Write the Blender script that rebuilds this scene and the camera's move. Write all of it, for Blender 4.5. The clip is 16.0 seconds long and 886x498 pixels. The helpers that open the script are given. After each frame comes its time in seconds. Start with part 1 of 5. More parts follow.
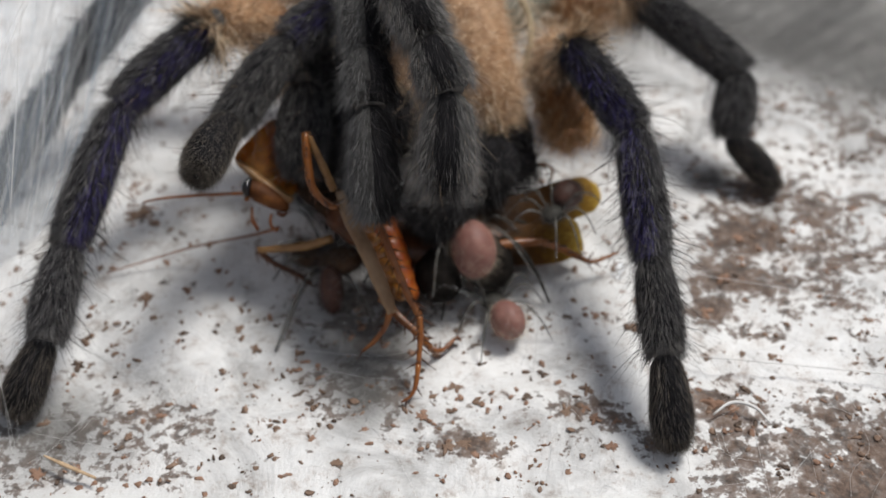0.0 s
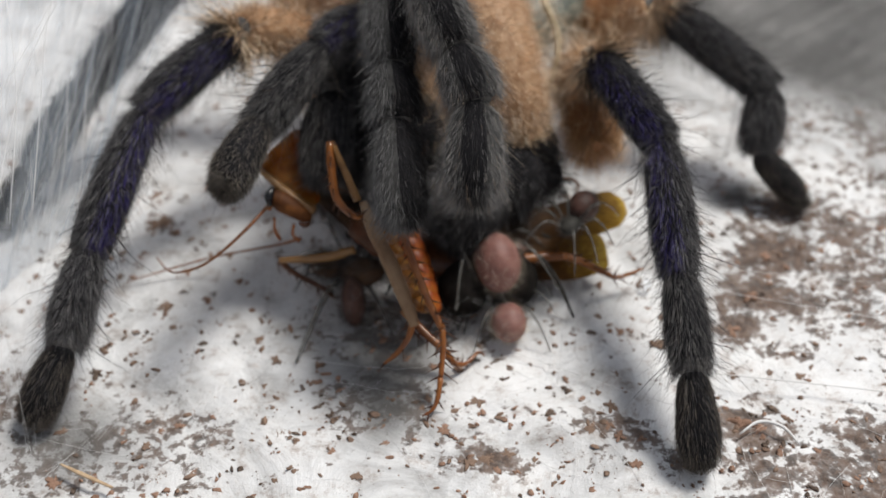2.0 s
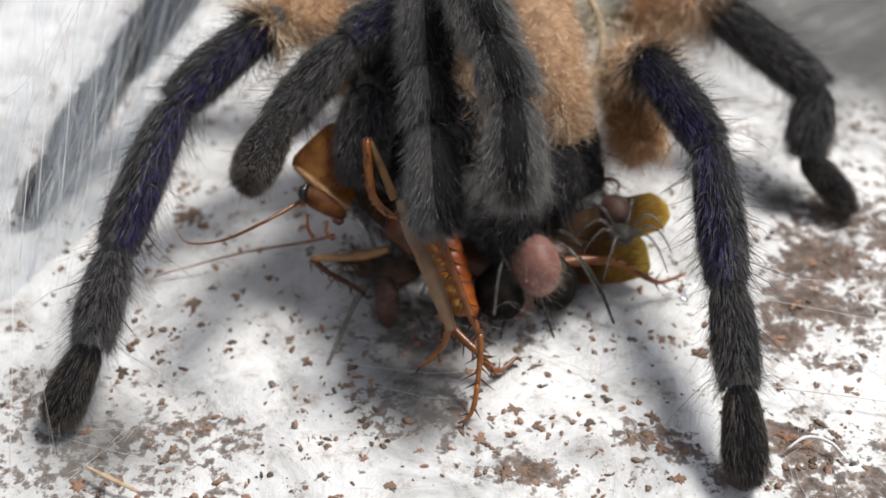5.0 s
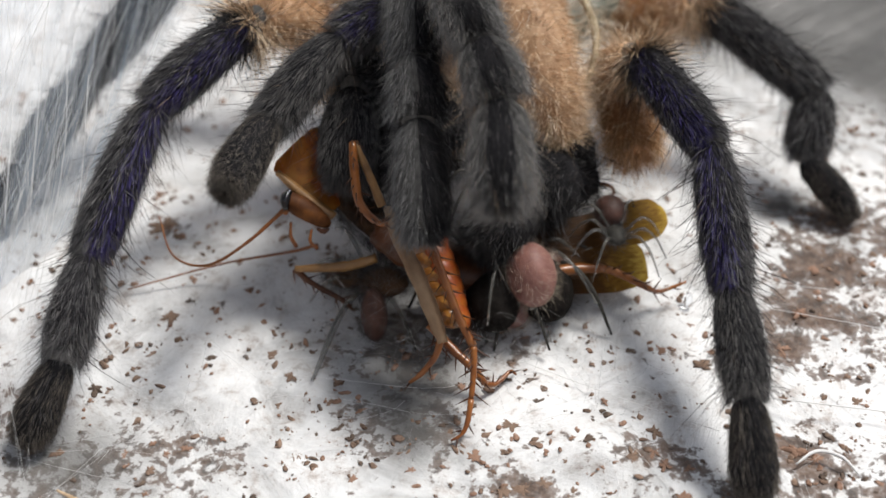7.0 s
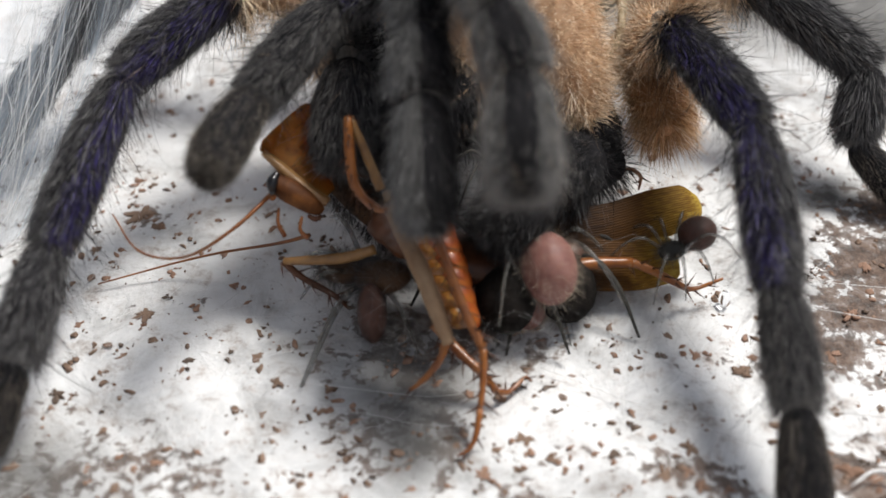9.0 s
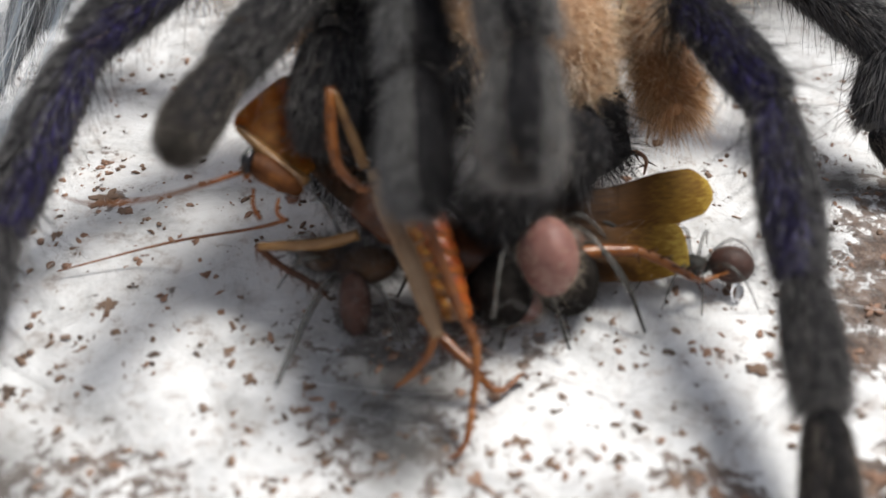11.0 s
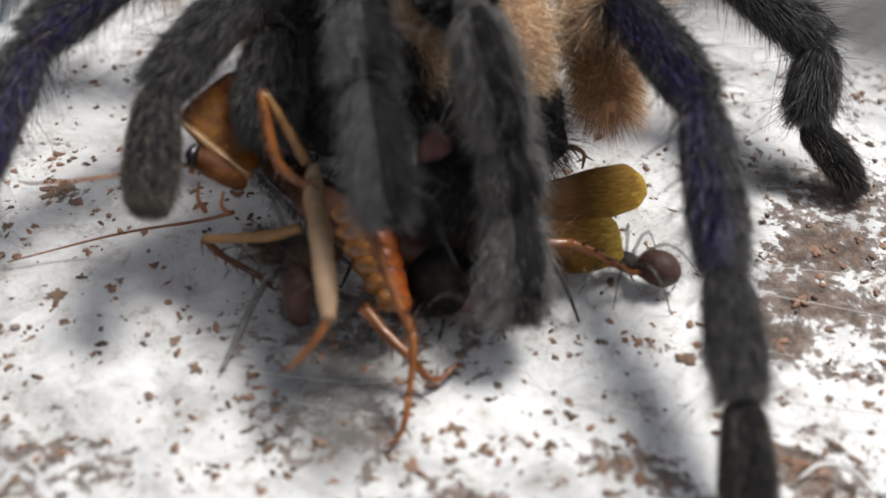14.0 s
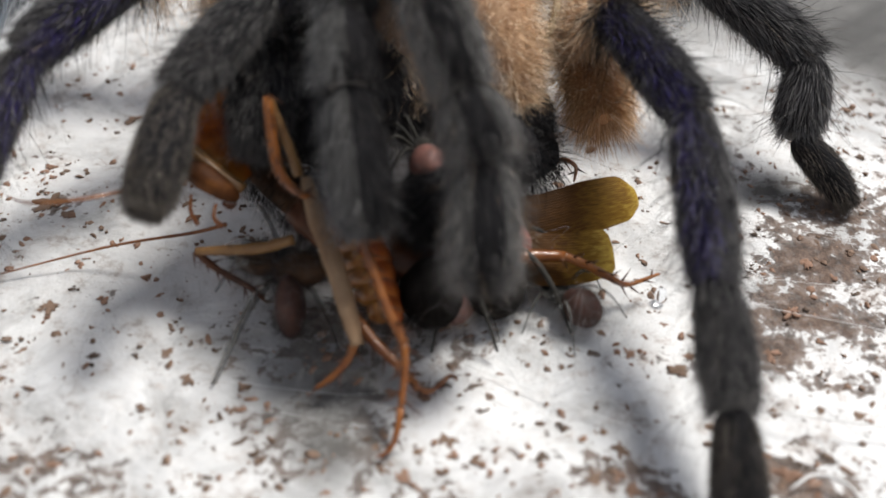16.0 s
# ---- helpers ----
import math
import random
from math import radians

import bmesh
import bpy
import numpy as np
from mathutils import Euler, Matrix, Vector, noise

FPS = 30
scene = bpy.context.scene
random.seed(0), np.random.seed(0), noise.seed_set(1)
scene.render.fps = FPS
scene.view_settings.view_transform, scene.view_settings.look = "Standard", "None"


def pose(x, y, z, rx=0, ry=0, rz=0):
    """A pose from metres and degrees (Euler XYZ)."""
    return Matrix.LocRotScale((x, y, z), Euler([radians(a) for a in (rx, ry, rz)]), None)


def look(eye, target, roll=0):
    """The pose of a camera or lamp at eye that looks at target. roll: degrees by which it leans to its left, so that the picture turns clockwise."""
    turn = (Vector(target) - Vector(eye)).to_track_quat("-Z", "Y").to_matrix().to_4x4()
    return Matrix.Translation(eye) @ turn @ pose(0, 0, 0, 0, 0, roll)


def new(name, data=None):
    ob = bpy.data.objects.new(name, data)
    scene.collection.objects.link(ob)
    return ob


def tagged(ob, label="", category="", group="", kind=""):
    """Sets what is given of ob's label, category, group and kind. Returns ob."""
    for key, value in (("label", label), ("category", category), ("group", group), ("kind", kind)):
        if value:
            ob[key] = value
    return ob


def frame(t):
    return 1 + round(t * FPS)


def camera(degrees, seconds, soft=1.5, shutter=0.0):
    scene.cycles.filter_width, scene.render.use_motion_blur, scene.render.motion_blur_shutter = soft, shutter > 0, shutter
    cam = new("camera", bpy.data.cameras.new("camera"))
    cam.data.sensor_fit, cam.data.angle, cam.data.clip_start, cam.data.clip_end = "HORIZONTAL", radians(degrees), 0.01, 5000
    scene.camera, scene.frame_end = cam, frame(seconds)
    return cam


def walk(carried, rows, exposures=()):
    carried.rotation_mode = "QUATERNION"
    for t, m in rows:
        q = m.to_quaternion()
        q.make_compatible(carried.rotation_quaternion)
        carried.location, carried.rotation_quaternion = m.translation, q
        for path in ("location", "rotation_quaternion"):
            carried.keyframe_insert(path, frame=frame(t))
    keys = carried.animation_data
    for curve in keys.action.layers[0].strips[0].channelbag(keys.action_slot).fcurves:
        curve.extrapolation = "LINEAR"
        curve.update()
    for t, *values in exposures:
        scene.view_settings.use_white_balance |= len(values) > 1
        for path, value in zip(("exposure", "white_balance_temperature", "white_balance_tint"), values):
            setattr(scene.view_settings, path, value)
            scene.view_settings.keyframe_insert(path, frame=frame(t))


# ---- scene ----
cam = camera(39.97, 16.0, soft=1.6)
cam.data.dof.use_dof = True
cam.data.dof.focus_distance = 0.088
cam.data.dof.aperture_fstop = 27.0
PATH = [
    (0, (0.00425, -0.07261, 0.07374), (-0.00116, 0.00059, 0.00582), -2.08),
    (0.5, (0.00384, -0.07194, 0.07315), (-0.00130, 0.00139, 0.00534), -1.61),
    (1, (0.00354, -0.07162, 0.07281), (-0.00149, 0.00166, 0.00494), -1.14),
    (1.5, (0.00323, -0.07182, 0.07298), (-0.00215, 0.00165, 0.00536), -1.13),
    (2, (0.00334, -0.07243, 0.07227), (-0.00319, 0.00204, 0.00585), -1.75),
    (2.5, (0.00266, -0.07178, 0.07276), (-0.00440, 0.00246, 0.00613), -2.01),
    (3, (0.00209, -0.07092, 0.07258), (-0.00651, 0.00344, 0.00627), -2.76),
    (3.5, (0.00233, -0.07018, 0.07212), (-0.00620, 0.00489, 0.00661), -2.23),
    (4, (0.00146, -0.06948, 0.07168), (-0.00763, 0.00523, 0.00584), -2.42),
    (4.5, (0.00133, -0.06902, 0.07130), (-0.00792, 0.00456, 0.00422), -2.29),
    (4.7, (0.00116, -0.06919, 0.07161), (-0.00734, 0.00394, 0.00394), -1.83),
    (6.8, (0.00065, -0.06692, 0.06906), (-0.00447, 0.00724, 0.00217), -0.35),
    (7, (-0.00056, -0.06654, 0.06814), (-0.00583, 0.00786, 0.00153), -0.39),
    (7.5, (-0.00058, -0.06491, 0.06679), (-0.00645, 0.00981, 0.00059), -0.48),
    (8, (-0.00045, -0.06328, 0.06484), (-0.00579, 0.01169, -0.00112), -0.20),
    (8.2, (-0.00061, -0.06229, 0.06370), (-0.00687, 0.01223, -0.00269), -0.77),
    (10.3, (-0.00061, -0.05660, 0.05563), (-0.00711, 0.01926, -0.00920), -0.47),
    (10.5, (-0.00069, -0.05589, 0.05492), (-0.00740, 0.01976, -0.01014), -0.40),
    (11, (-0.00100, -0.05560, 0.05462), (-0.00652, 0.01988, -0.01075), 0.19),
    (11.5, (-0.00121, -0.05551, 0.05457), (-0.00677, 0.01933, -0.01151), 0.20),
    (12, (-0.00043, -0.05696, 0.05679), (-0.00486, 0.01732, -0.01001), 1.04),
    (12.5, (-0.00004, -0.05682, 0.05680), (-0.00360, 0.01735, -0.01018), 1.44),
    (13, (-0.00042, -0.05666, 0.05714), (-0.00374, 0.01697, -0.01044), 1.40),
    (13.5, (0.00017, -0.05666, 0.05698), (-0.00396, 0.01720, -0.01030), 1.08),
    (14, (0.00107, -0.05670, 0.05681), (-0.00204, 0.01785, -0.00977), 1.52),
    (14.5, (0.00029, -0.05679, 0.05685), (-0.00293, 0.01764, -0.00985), 1.21),
    (15, (0.00073, -0.05673, 0.05687), (-0.00241, 0.01788, -0.00964), 1.51),
    (15.5, (0.00099, -0.05695, 0.05677), (-0.00133, 0.01829, -0.00907), 1.92),
    (16, (0.00124, -0.05703, 0.05665), (-0.00148, 0.01848, -0.00885), 1.73),
]
walk(cam, [(t, look(eye, target, roll)) for t, eye, target, roll in PATH], exposures=[(0.0, -0.36), (3.0, -0.18), (4.5, -0.05), (7.0, -0.05), (8.0, -0.01), (11.0, 0.1), (13.0, 0.0), (16.0, -0.02)])

# ---- light ----
SUN_AZ, SUN_EL = math.atan2(0.3, 0.42), radians(63)
world = bpy.data.worlds.new("world")
scene.world = world
world.use_nodes = True
wn, wl = world.node_tree.nodes, world.node_tree.links
sky = wn.new("ShaderNodeTexSky")
sky.sky_type, sky.sun_disc = "NISHITA", False
sky.sun_elevation, sky.sun_rotation = SUN_EL, math.pi / 2 - SUN_AZ
pale = wn.new("ShaderNodeHueSaturation")
pale.inputs["Saturation"].default_value = 0.3
wl.new(sky.outputs[0], pale.inputs["Color"])
wl.new(pale.outputs[0], wn["Background"].inputs[0])
wn["Background"].inputs[1].default_value = 0.13
sun = new("sun", bpy.data.lights.new("sun", "SUN"))
sun.data.energy, sun.data.angle, sun.data.color = 3.75, radians(17), (1.0, 0.965, 0.91)
sun_dir = Vector((math.cos(SUN_EL) * math.cos(SUN_AZ), math.cos(SUN_EL) * math.sin(SUN_AZ), math.sin(SUN_EL)))
sun.matrix_world = look(sun_dir * 0.5, (0, 0, 0))

# ---- materials ----
def mat(name, rough=0.6, spec=0.4, **extra):
    m = bpy.data.materials.new(name)
    m.use_nodes = True
    b = m.node_tree.nodes["Principled BSDF"]
    b.inputs["Roughness"].default_value = rough
    b.inputs["Specular IOR Level"].default_value = spec
    for key, value in extra.items():
        b.inputs[key.replace("_", " ")].default_value = value
    return m, m.node_tree.nodes, m.node_tree.links, b


def noise_node(n, l, scale, detail=4.0, rough=0.6, coord="Object", distort=0.0):
    tc = n.new("ShaderNodeTexCoord")
    t = n.new("ShaderNodeTexNoise")
    t.inputs["Scale"].default_value, t.inputs["Detail"].default_value = scale, detail
    t.inputs["Roughness"].default_value, t.inputs["Distortion"].default_value = rough, distort
    l.new(tc.outputs[coord], t.inputs["Vector"])
    return t


def ramp_node(n, l, src, stops):
    r = n.new("ShaderNodeValToRGB")
    while len(r.color_ramp.elements) < len(stops):
        r.color_ramp.elements.new(0.5)
    for e, (p, c) in zip(r.color_ramp.elements, stops):
        e.position, e.color = p, (*c, 1)
    l.new(src, r.inputs[0])
    return r


def bump_node(n, l, src, bsdf, strength=0.4, dist=0.00005):
    b = n.new("ShaderNodeBump")
    b.inputs["Strength"].default_value, b.inputs["Distance"].default_value = strength, dist
    l.new(src, b.inputs["Height"])
    l.new(b.outputs[0], bsdf.inputs["Normal"])


def grain_mat(name, stops, scale, rough=0.6, spec=0.4, bump=0.4, detail=5.0, **extra):
    m, n, l, b = mat(name, rough, spec, **extra)
    t = noise_node(n, l, scale, detail)
    l.new(ramp_node(n, l, t.outputs["Fac"], stops).outputs[0], b.inputs["Base Color"])
    t2 = noise_node(n, l, scale * 4, 3)
    bump_node(n, l, t2.outputs["Fac"], b, bump)
    return m


def hair_mat(name, stops, rough=0.55, spec=0.2):
    m, n, l, b = mat(name, rough, spec)
    g = n.new("ShaderNodeNewGeometry")
    l.new(ramp_node(n, l, g.outputs["Random Per Island"], stops).outputs[0], b.inputs["Base Color"])
    return m


SKIN_DARK = grain_mat("leg_cuticle", [(0.3, (0.006, 0.006, 0.007)), (0.7, (0.018, 0.017, 0.019))], 900, 0.85, 0.12)
SKIN_GOLD = grain_mat("gold_cuticle", [(0.3, (0.34, 0.19, 0.1)), (0.7, (0.55, 0.36, 0.22))], 900, 0.6, 0.3)
SKIN_RUST = grain_mat("rust_cuticle", [(0.3, (0.27, 0.12, 0.05)), (0.7, (0.45, 0.24, 0.115))], 900, 0.6, 0.3)
SKIN_PALE = grain_mat("pale_cuticle", [(0.3, (0.32, 0.25, 0.15)), (0.7, (0.6, 0.5, 0.34))], 900, 0.55, 0.35)
SKIN_GREEN = grain_mat("carapace_cuticle", [(0.3, (0.07, 0.08, 0.065)), (0.7, (0.16, 0.17, 0.14))], 700, 0.45, 0.5)
HAIR_DARK = hair_mat("dark_hair", [(0.0, (0.03, 0.029, 0.031)), (0.6, (0.088, 0.085, 0.09)), (0.9, (0.125, 0.12, 0.122)), (1.0, (0.16, 0.15, 0.145))], 0.45, 0.45)
HAIR_GREY = hair_mat("grey_hair", [(0.0, (0.03, 0.03, 0.033)), (0.5, (0.085, 0.083, 0.085)), (1.0, (0.18, 0.168, 0.158))])
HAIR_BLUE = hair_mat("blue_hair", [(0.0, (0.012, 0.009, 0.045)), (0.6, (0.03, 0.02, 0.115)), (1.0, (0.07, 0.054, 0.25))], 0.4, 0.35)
HAIR_TARSUS = hair_mat("tarsus_hair", [(0.0, (0.04, 0.036, 0.032)), (0.6, (0.12, 0.105, 0.092)), (0.85, (0.17, 0.148, 0.125)), (1.0, (0.26, 0.215, 0.17))])
HAIR_SIDE = hair_mat("side_hair", [(0.0, (0.1, 0.098, 0.096)), (0.6, (0.22, 0.212, 0.206)), (0.9, (0.28, 0.268, 0.258)), (1.0, (0.32, 0.23, 0.15))])
HAIR_ASH = hair_mat("ash_hair", [(0.0, (0.05, 0.05, 0.052)), (0.6, (0.145, 0.143, 0.145)), (1.0, (0.28, 0.275, 0.27))])
HAIR_BLACK = hair_mat("black_hair", [(0.0, (0.005, 0.005, 0.006)), (0.8, (0.018, 0.017, 0.018)), (1.0, (0.06, 0.05, 0.045))])
HAIR_GOLD = hair_mat("gold_hair", [(0.0, (0.32, 0.18, 0.09)), (0.4, (0.68, 0.47, 0.29)), (0.75, (0.88, 0.69, 0.48)), (1.0, (0.95, 0.85, 0.7))], 0.4, 0.4)
HAIR_PALE = hair_mat("pale_hair", [(0.0, (0.45, 0.36, 0.25)), (1.0, (0.85, 0.78, 0.65))])
HAIR_RUST = hair_mat("rust_hair", [(0.0, (0.32, 0.16, 0.07)), (0.5, (0.56, 0.34, 0.17)), (1.0, (0.78, 0.55, 0.33))])
AMBER = grain_mat("amber_shell", [(0.3, (0.07, 0.027, 0.004)), (0.5, (0.19, 0.085, 0.013)), (0.72, (0.36, 0.2, 0.05))], 350, 0.6, 0.12, 0.5, Subsurface_Weight=0.3, Subsurface_Radius=(0.002, 0.0008, 0.0003), Subsurface_Scale=0.5)
AMBER_RED = grain_mat("red_abdomen", [(0.3, (0.15, 0.022, 0.005)), (0.5, (0.32, 0.07, 0.012)), (0.7, (0.46, 0.15, 0.026))], 450, 0.42, 0.4, 0.3, Subsurface_Weight=0.2, Subsurface_Radius=(0.002, 0.0006, 0.0002), Subsurface_Scale=0.5, Coat_Weight=0.05)
GOLD_SHELL = grain_mat("gold_shell", [(0.3, (0.06, 0.02, 0.004)), (0.5, (0.26, 0.1, 0.014)), (0.72, (0.5, 0.25, 0.045))], 900, 0.28, 0.55, 0.5, Subsurface_Weight=0.15, Subsurface_Radius=(0.002, 0.0008, 0.0003), Subsurface_Scale=0.5, Coat_Weight=0.3)
LEG_AMBER = grain_mat("roach_leg", [(0.3, (0.12, 0.03, 0.006)), (0.7, (0.33, 0.115, 0.02))], 600, 0.32, 0.5, 0.2, Coat_Weight=0.2)
TAN_SHELL = grain_mat("tan_shell", [(0.3, (0.2, 0.12, 0.068)), (0.7, (0.38, 0.26, 0.16))], 400, 0.55, 0.25, 0.3)
HEAD_AMBER = grain_mat("head_amber", [(0.3, (0.03, 0.009, 0.003)), (0.5, (0.09, 0.03, 0.007)), (0.7, (0.2, 0.075, 0.018))], 500, 0.6, 0.2, 0.5)
STRAW_SHELL = grain_mat("straw_shell", [(0.3, (0.16, 0.075, 0.022)), (0.7, (0.38, 0.21, 0.075))], 500, 0.35, 0.5, 0.2, Coat_Weight=0.2)
HEAD_BROWN = grain_mat("head_brown", [(0.3, (0.035, 0.011, 0.004)), (0.7, (0.11, 0.036, 0.011))], 700, 0.45, 0.4, 0.4)
HIP_SHELL = grain_mat("hip_shell", [(0.3, (0.03, 0.014, 0.007)), (0.7, (0.1, 0.05, 0.022))], 450, 0.6, 0.3, 0.4)
EYE_BLACK = grain_mat("eye_black", [(0.3, (0.004, 0.004, 0.005)), (0.7, (0.012, 0.012, 0.014))], 2500, 0.15, 0.6, 0.3)
PINK = grain_mat("pink_abdomen", [(0.3, (0.17, 0.072, 0.06)), (0.7, (0.3, 0.15, 0.125))], 1200, 0.55, 0.4, 0.5, Subsurface_Weight=0.2, Subsurface_Radius=(0.001, 0.0005, 0.0003), Subsurface_Scale=0.5)
BROWN_BELLY = grain_mat("brown_abdomen", [(0.3, (0.04, 0.018, 0.013)), (0.7, (0.1, 0.044, 0.032))], 1200, 0.6, 0.4, 0.5)
GLASSY = grain_mat("spiderling_leg", [(0.3, (0.08, 0.08, 0.072)), (0.7, (0.2, 0.195, 0.175))], 900, 0.3, 0.5, 0.2, Transmission_Weight=0.3, Alpha=0.42)
DARK_BELLY = grain_mat("dark_abdomen", [(0.3, (0.006, 0.0055, 0.005)), (0.7, (0.02, 0.017, 0.015))], 1200, 0.9, 0.06, 0.5)
GLASSY_DARK = grain_mat("spiderling_shell", [(0.3, (0.02, 0.02, 0.018)), (0.7, (0.06, 0.056, 0.048))], 900, 0.6, 0.2, 0.3)
DIRT_DARK = grain_mat("dark_dirt", [(0.3, (0.07, 0.052, 0.043)), (0.7, (0.21, 0.155, 0.12))], 2500, 0.9, 0.15, 0.3)
DIRT_RUST = grain_mat("rust_dirt", [(0.3, (0.2, 0.115, 0.08)), (0.7, (0.4, 0.26, 0.19))], 2500, 0.9, 0.15, 0.3)
DIRT_BROWN = grain_mat("brown_dirt", [(0.3, (0.13, 0.088, 0.066)), (0.7, (0.34, 0.235, 0.175))], 2500, 0.9, 0.15, 0.3)
STRAW = grain_mat("dry_straw", [(0.3, (0.35, 0.24, 0.14)), (0.7, (0.6, 0.45, 0.3))], 1500, 0.7, 0.3, 0.4)
CRYSTAL, *_ = mat("dew_bead", 0.05, 0.5, Base_Color=(0.95, 0.97, 1, 1), Transmission_Weight=1.0, IOR=1.33)


def wing_mat():
    """Olive gold, darker towards the root, with fine lengthwise veins."""
    m, n, l, b = mat("wing_shell", 0.55, 0.12)
    tc, mp = n.new("ShaderNodeTexCoord"), n.new("ShaderNodeMapping")
    l.new(tc.outputs["Generated"], mp.inputs[0])
    mp.inputs["Scale"].default_value = (2.5, 26, 26)
    t = n.new("ShaderNodeTexNoise")
    t.inputs["Scale"].default_value, t.inputs["Detail"].default_value, t.inputs["Distortion"].default_value = 1.0, 5, 0.4
    l.new(mp.outputs[0], t.inputs["Vector"])
    sep = n.new("ShaderNodeSeparateXYZ")
    l.new(tc.outputs["Generated"], sep.inputs[0])
    big = noise_node(n, l, 260, 3)
    add = n.new("ShaderNodeMath")
    add.operation, add.inputs[1].default_value = "MULTIPLY_ADD", 0.35
    l.new(t.outputs["Fac"], add.inputs[0])
    l.new(sep.outputs["X"], add.inputs[2])
    add2 = n.new("ShaderNodeMath")
    add2.operation, add2.inputs[1].default_value = "MULTIPLY_ADD", 0.35
    l.new(big.outputs["Fac"], add2.inputs[0])
    l.new(add.outputs[0], add2.inputs[2])
    half = n.new("ShaderNodeMath")
    half.operation, half.inputs[1].default_value = "MULTIPLY", 0.68
    l.new(add2.outputs[0], half.inputs[0])
    l.new(ramp_node(n, l, half.outputs[0], [(0.55, (0.025, 0.011, 0.004)), (0.74, (0.09, 0.038, 0.007)), (0.86, (0.24, 0.13, 0.018)), (0.96, (0.52, 0.37, 0.07))]).outputs[0], b.inputs["Base Color"])
    bump_node(n, l, t.outputs["Fac"], b, 0.5)
    return m


WING = wing_mat()


def silk_mat(name, albedo=0.8, alpha=None):
    m, n, l, b = mat(name, 0.45, 0.35)
    t = noise_node(n, l, 260, 6, 0.7)
    l.new(ramp_node(n, l, t.outputs["Fac"], [(0.3, (albedo * 0.8, albedo * 0.8, albedo * 0.8)), (0.7, (albedo, albedo * 1.0, albedo * 0.99))]).outputs[0], b.inputs["Base Color"])
    if alpha is not None:
        b.inputs["Alpha"].default_value = alpha
    return m


SILK = silk_mat("silk_thread", 0.85)
SILK_FINE = silk_mat("fine_silk", 0.8, 0.4)


def veil_mat():
    """Sheer sheeting: streaks of silk that scatter light through, gaps between them."""
    m, n, l, b = mat("silk_veil")
    out = n["Material Output"]
    tc, mp = n.new("ShaderNodeTexCoord"), n.new("ShaderNodeMapping")
    mp.inputs["Scale"].default_value = (16, 2.0, 1)
    t = n.new("ShaderNodeTexNoise")
    t.inputs["Scale"].default_value, t.inputs["Detail"].default_value, t.inputs["Distortion"].default_value = 1.0, 7, 0.5
    l.new(tc.outputs["UV"], mp.inputs[0])
    l.new(mp.outputs[0], t.inputs["Vector"])
    share = ramp_node(n, l, t.outputs["Fac"], [(0.3, (0.02, 0.02, 0.02)), (0.7, (0.38, 0.38, 0.38))])
    d, tr, clear = n.new("ShaderNodeBsdfDiffuse"), n.new("ShaderNodeBsdfTranslucent"), n.new("ShaderNodeBsdfTransparent")
    d.inputs[0].default_value = tr.inputs[0].default_value = (0.68, 0.79, 0.91, 1)
    m1, m2 = n.new("ShaderNodeMixShader"), n.new("ShaderNodeMixShader")
    m1.inputs[0].default_value = 0.5
    l.new(d.outputs[0], m1.inputs[1])
    l.new(tr.outputs[0], m1.inputs[2])
    l.new(share.outputs[0], m2.inputs[0])
    l.new(clear.outputs[0], m2.inputs[1])
    l.new(m1.outputs[0], m2.inputs[2])
    l.new(m2.outputs[0], out.inputs["Surface"])
    return m


VEIL = veil_mat()


